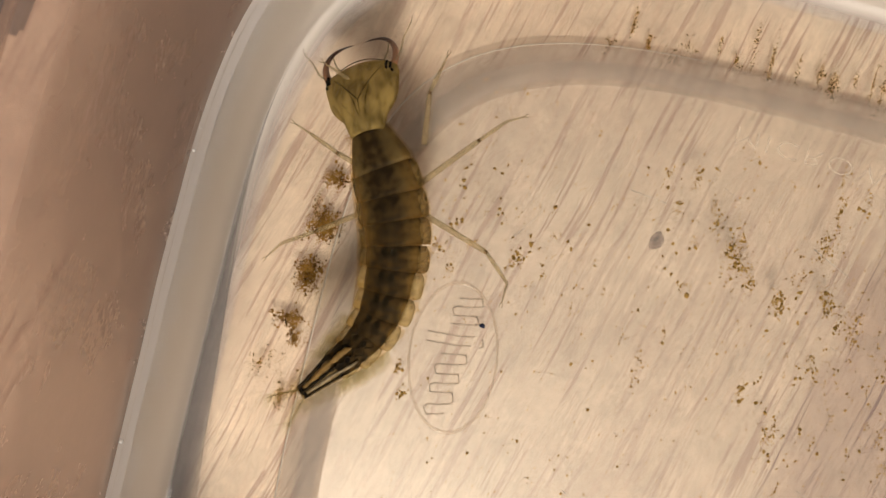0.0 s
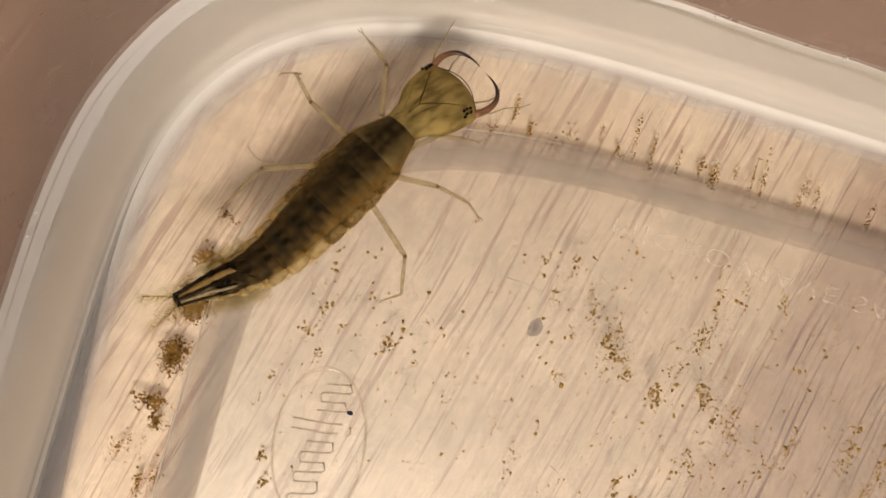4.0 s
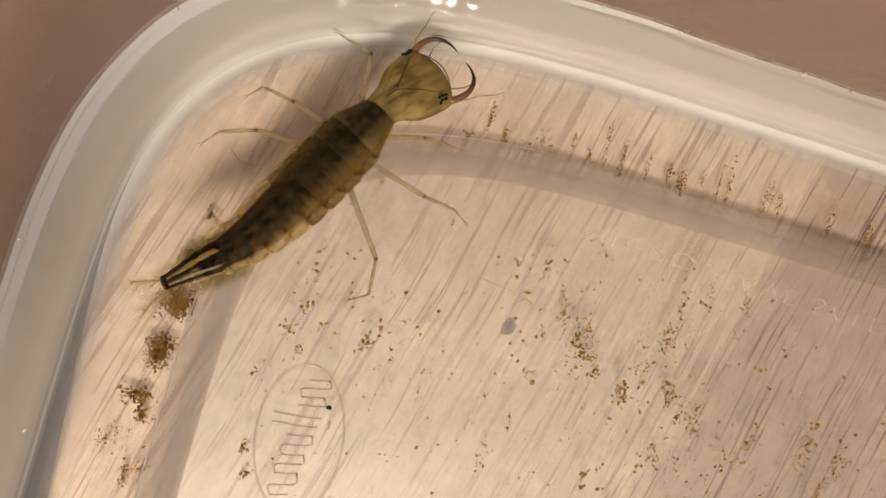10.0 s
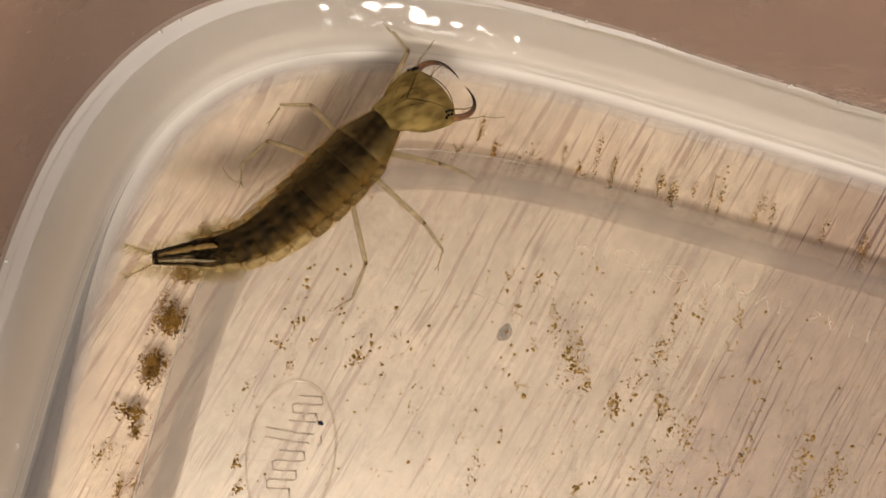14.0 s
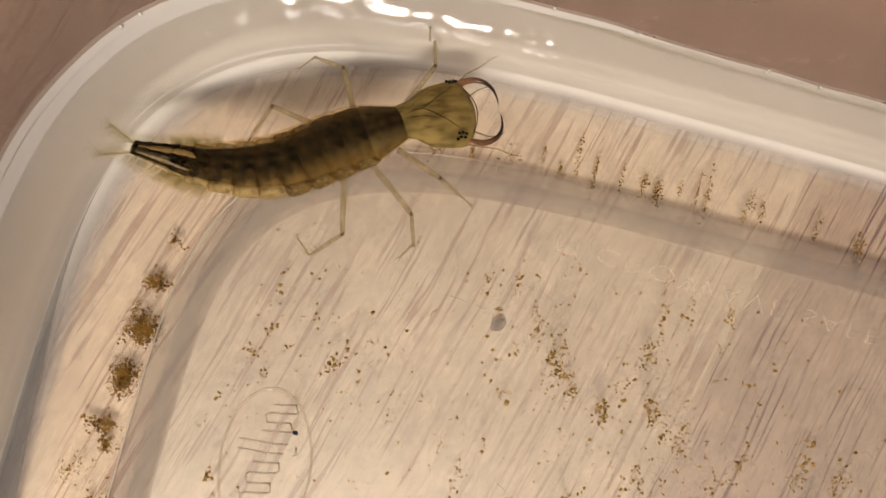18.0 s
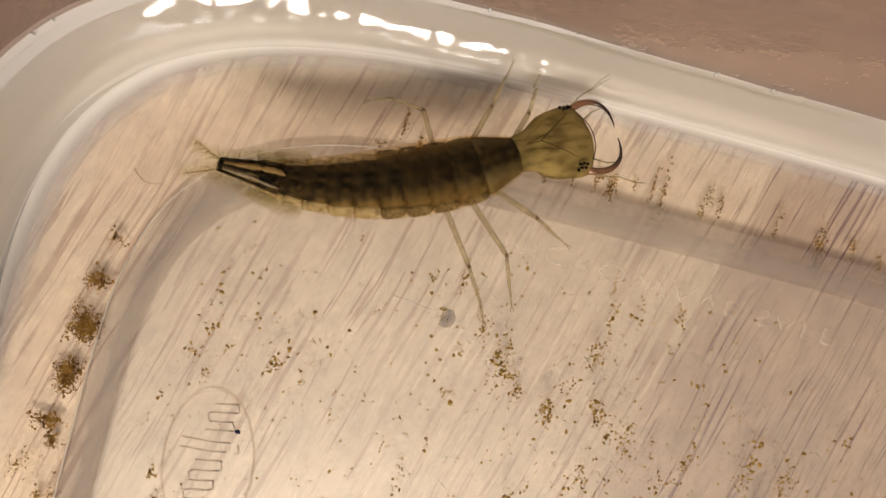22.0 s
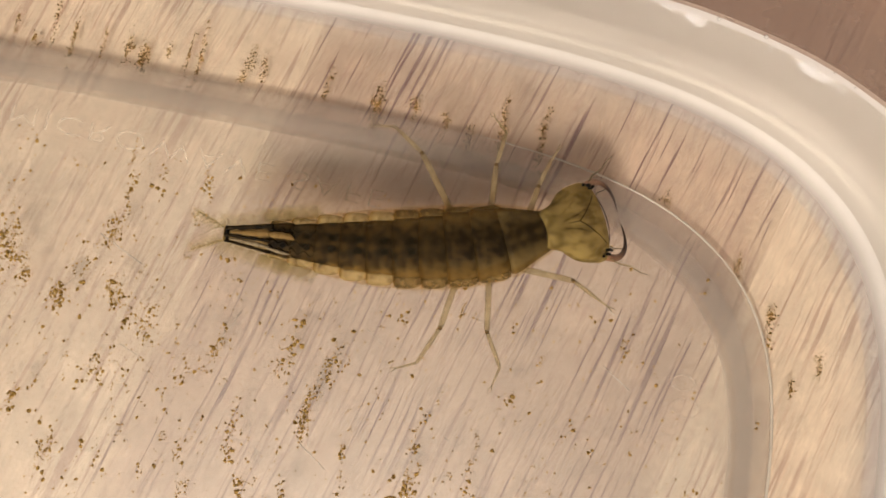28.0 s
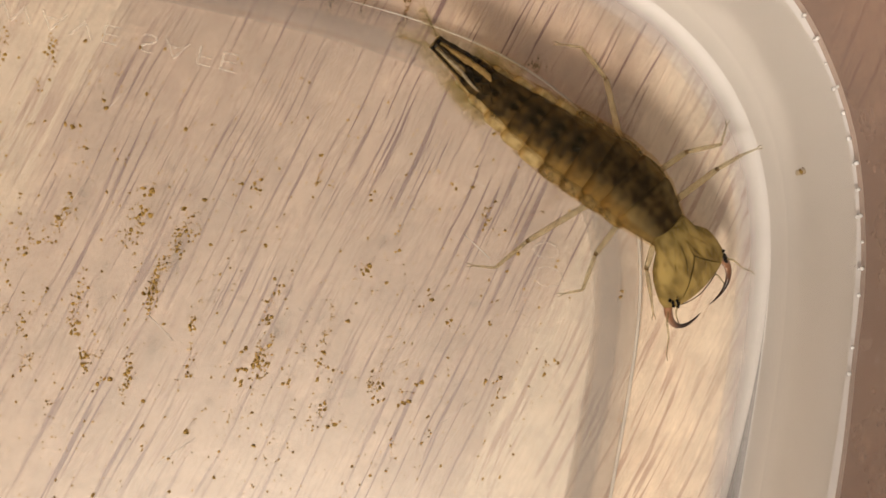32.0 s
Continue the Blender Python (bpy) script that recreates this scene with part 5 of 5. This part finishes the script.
stride("R2", 9, (0.94, -0.90), (1.08, -1.25), (1.02, -1.44))
stride("R2", 11, (1.01, -1.01), (1.17, -1.39), (1.19, -1.48))
stride("R2", 12, (0.91, -1.02), (0.97, -1.40), (0.92, -1.51))
stride("R2", 13, (0.81, -1.02), (0.77, -1.38), (0.63, -1.45))
stride("R2", 17, (1.17, -0.84), (1.18, -1.14), (1.10, -1.29))
stride("R2", 19, (0.91, -0.95), (0.74, -1.25), (0.56, -1.23))
stride("R2", 19.5, (0.94, -0.94), (0.93, -1.30), (0.77, -1.46))
stride("R2", 20, (0.97, -0.94), (1.14, -1.28), (1.16, -1.54))
stride("R2", 21, (1.24, -0.61), (1.46, -0.87), (1.54, -0.97))
stride("R2", 22, (1.13, -0.87), (1.13, -1.16), (1.13, -1.25))
stride("R2", 22.5, (1.10, -0.75), (1.07, -1.07), (1.00, -1.16))
stride("R2", 23, (1.07, -0.64), (1.01, -0.98), (0.87, -1.01))
stride("R2", 23.5, (1.16, -0.70), (1.24, -1.06), (1.19, -1.19))
stride("R2", 24, (1.26, -0.77), (1.47, -1.10), (1.53, -1.20))
stride("R2", 25, (1.15, -0.91), (1.32, -1.20), (1.37, -1.28))
stride("R2", 28, (0.75, -0.80), (0.86, -1.11), (0.79, -1.26))
stride("R2", 29, (0.96, -0.70), (1.12, -1.01), (1.10, -1.15))
stride("R2", 29.5, (0.83, -0.72), (0.75, -0.99), (0.67, -1.06))
stride("R2", 30, (0.71, -0.74), (0.53, -0.85), (0.45, -0.85))
stride("R2", 30.5, (0.72, -0.70), (0.59, -0.95), (0.54, -1.00))
stride("R2", 31, (0.73, -0.65), (0.78, -1.01), (0.76, -1.08))
stride("R2", 32, (0.75, -0.69), (0.82, -0.99), (0.70, -1.11))
stride("R3", 0, (0.14, -0.97), (-0.13, -1.20), (-0.31, -1.17))
stride("R3", 1, (0.17, -0.94), (-0.15, -1.31), (-0.30, -1.33))
stride("R3", 2, (0.18, -0.97), (-0.08, -1.27), (-0.30, -1.24))
stride("R3", 3, (0.40, -0.95), (0.04, -1.25), (-0.08, -1.19))
stride("R3", 6, (0.10, -1.02), (-0.20, -1.27), (-0.42, -1.16))
stride("R3", 9, (0.05, -1.05), (-0.24, -1.29), (-0.45, -1.20))
stride("R3", 11, (0.18, -1.10), (-0.11, -1.26), (-0.28, -1.14))
stride("R3", 13, (0.05, -0.97), (-0.28, -1.15), (-0.52, -1.13))
stride("R3", 17, (0.32, -0.86), (-0.00, -1.00), (-0.12, -0.79))
stride("R3", 19, (0.11, -0.91), (-0.25, -0.97), (-0.30, -0.72))
stride("R3", 20, (-0.06, -0.93), (-0.37, -1.18), (-0.56, -1.11))
stride("R3", 21, (0.04, -0.96), (-0.21, -1.19), (-0.29, -1.27))
stride("R3", 22, (0.72, -0.95), (0.83, -1.49), (0.84, -1.64))
stride("R3", 23, (0.45, -0.98), (0.43, -1.44), (0.32, -1.58))
stride("R3", 24, (0.68, -0.99), (0.76, -1.42), (0.76, -1.50))
stride("R3", 24.5, (0.50, -1.01), (0.41, -1.40), (0.27, -1.49))
stride("R3", 25, (0.32, -1.04), (0.10, -1.33), (-0.10, -1.22))
stride("R3", 28, (0.30, -0.76), (0.06, -1.11), (-0.21, -1.18))
stride("R3", 29, (-0.01, -0.88), (-0.27, -1.08), (-0.56, -1.06))
stride("R3", 30, (-0.11, -0.89), (-0.40, -1.21), (-0.57, -1.23))
stride("R3", 31, (0.18, -0.87), (0.02, -1.25), (-0.23, -1.43))
stride("R3", 32, (0.15, -0.94), (0.04, -1.30), (-0.13, -1.39))


def curve_at(pts, f):
    """A smooth line through the points; f runs from 0 to 1 by the chords' lengths. Gives the place and the way."""
    ds = [0.0]
    for a, b in zip(pts, pts[1:]):
        ds.append(ds[-1] + (b - a).length)
    s = f * ds[-1]
    i = max(k for k in range(len(pts) - 1) if ds[k] <= s + 1e-9 or k == 0)

    def slope(k):
        a, b = max(k - 1, 0), min(k + 1, len(pts) - 1)
        return (pts[b] - pts[a]) / (ds[b] - ds[a])
    h = ds[i + 1] - ds[i]
    u = (s - ds[i]) / h
    p = pts[i] * (2 * u**3 - 3 * u**2 + 1) + slope(i) * h * (u**3 - 2 * u**2 + u) + pts[i + 1] * (3 * u**2 - 2 * u**3) + slope(i + 1) * h * (u**3 - u**2)
    w = pts[i] * (6 * u**2 - 6 * u) / h + slope(i) * (3 * u**2 - 4 * u + 1) + pts[i + 1] * (6 * u - 6 * u**2) / h + slope(i + 1) * (3 * u**2 - 2 * u)
    return p, w


def flat_pose(p, z, way):
    return pose(p.x * CM, p.y * CM, z * CM, 0, 0, math.degrees(math.atan2(way.y, way.x)))


def motions():
    for ob in (box, water, *LOOSE):
        walk(ob, [(n[0], nudged(n[0])) for n in NUDGES])
    roots, moves = [], {seg: [] for seg, _ in SEGMENTS}
    moves[head] = []
    for t, z, pts in SWIMS:
        shift = Matrix.Translation((*nudge(t), 0))
        body = pts[1:]
        p, w = curve_at(body, 0.45)
        root = flat_pose(p, z, -w)
        roots.append((t, shift @ root))
        inv = root.inverted()
        lean = pose(0, 0, 0, float(np.interp(t, [0, 23, 25.5, 28, 30, 32], [-20, -18, -8, 0, -4, -10])))
        for seg, s in SEGMENTS:
            p, w = curve_at(body, s / LENGTH)
            moves[seg].append((t, inv @ flat_pose(p, z, -w) @ lean))
        nod = math.degrees(math.acos(min(1.0, (pts[0] - pts[1]).length / 0.71)))
        moves[head].append((t, inv @ flat_pose(pts[1], z, pts[0] - pts[1]) @ pose(0, 0, 0, 0, nod, 0) @ lean))
    for leg, (femur, tibia, tarsus, long) in LEGS.items():
        hip = Vector(({"1": 1.12, "2": 0.78, "3": 0.5}[leg[1]], 0.2 if leg[0] == "L" else -0.2))
        rows = sorted(STRIDES[leg], key=lambda r: r[0])
        rows = ([(0.0, rows[0][1])] if rows[0][0] > 0 else []) + rows + ([(32.0, rows[-1][1])] if rows[-1][0] < 32 else [])
        for ob in (femur, tibia, tarsus):
            moves[ob] = []
        for t, (knee, foot, tip) in rows:
            ankle = knee + (foot - knee).normalized() * long
            moves[femur].append((t, flat_pose(knee, -0.12, knee - hip)))
            moves[tibia].append((t, flat_pose(knee, -0.12, foot - knee)))
            moves[tarsus].append((t, flat_pose(ankle, -0.12, tip - foot)))
    walk(larva, roots)
    for ob, rows in moves.items():
        walk(ob, rows)


motions()
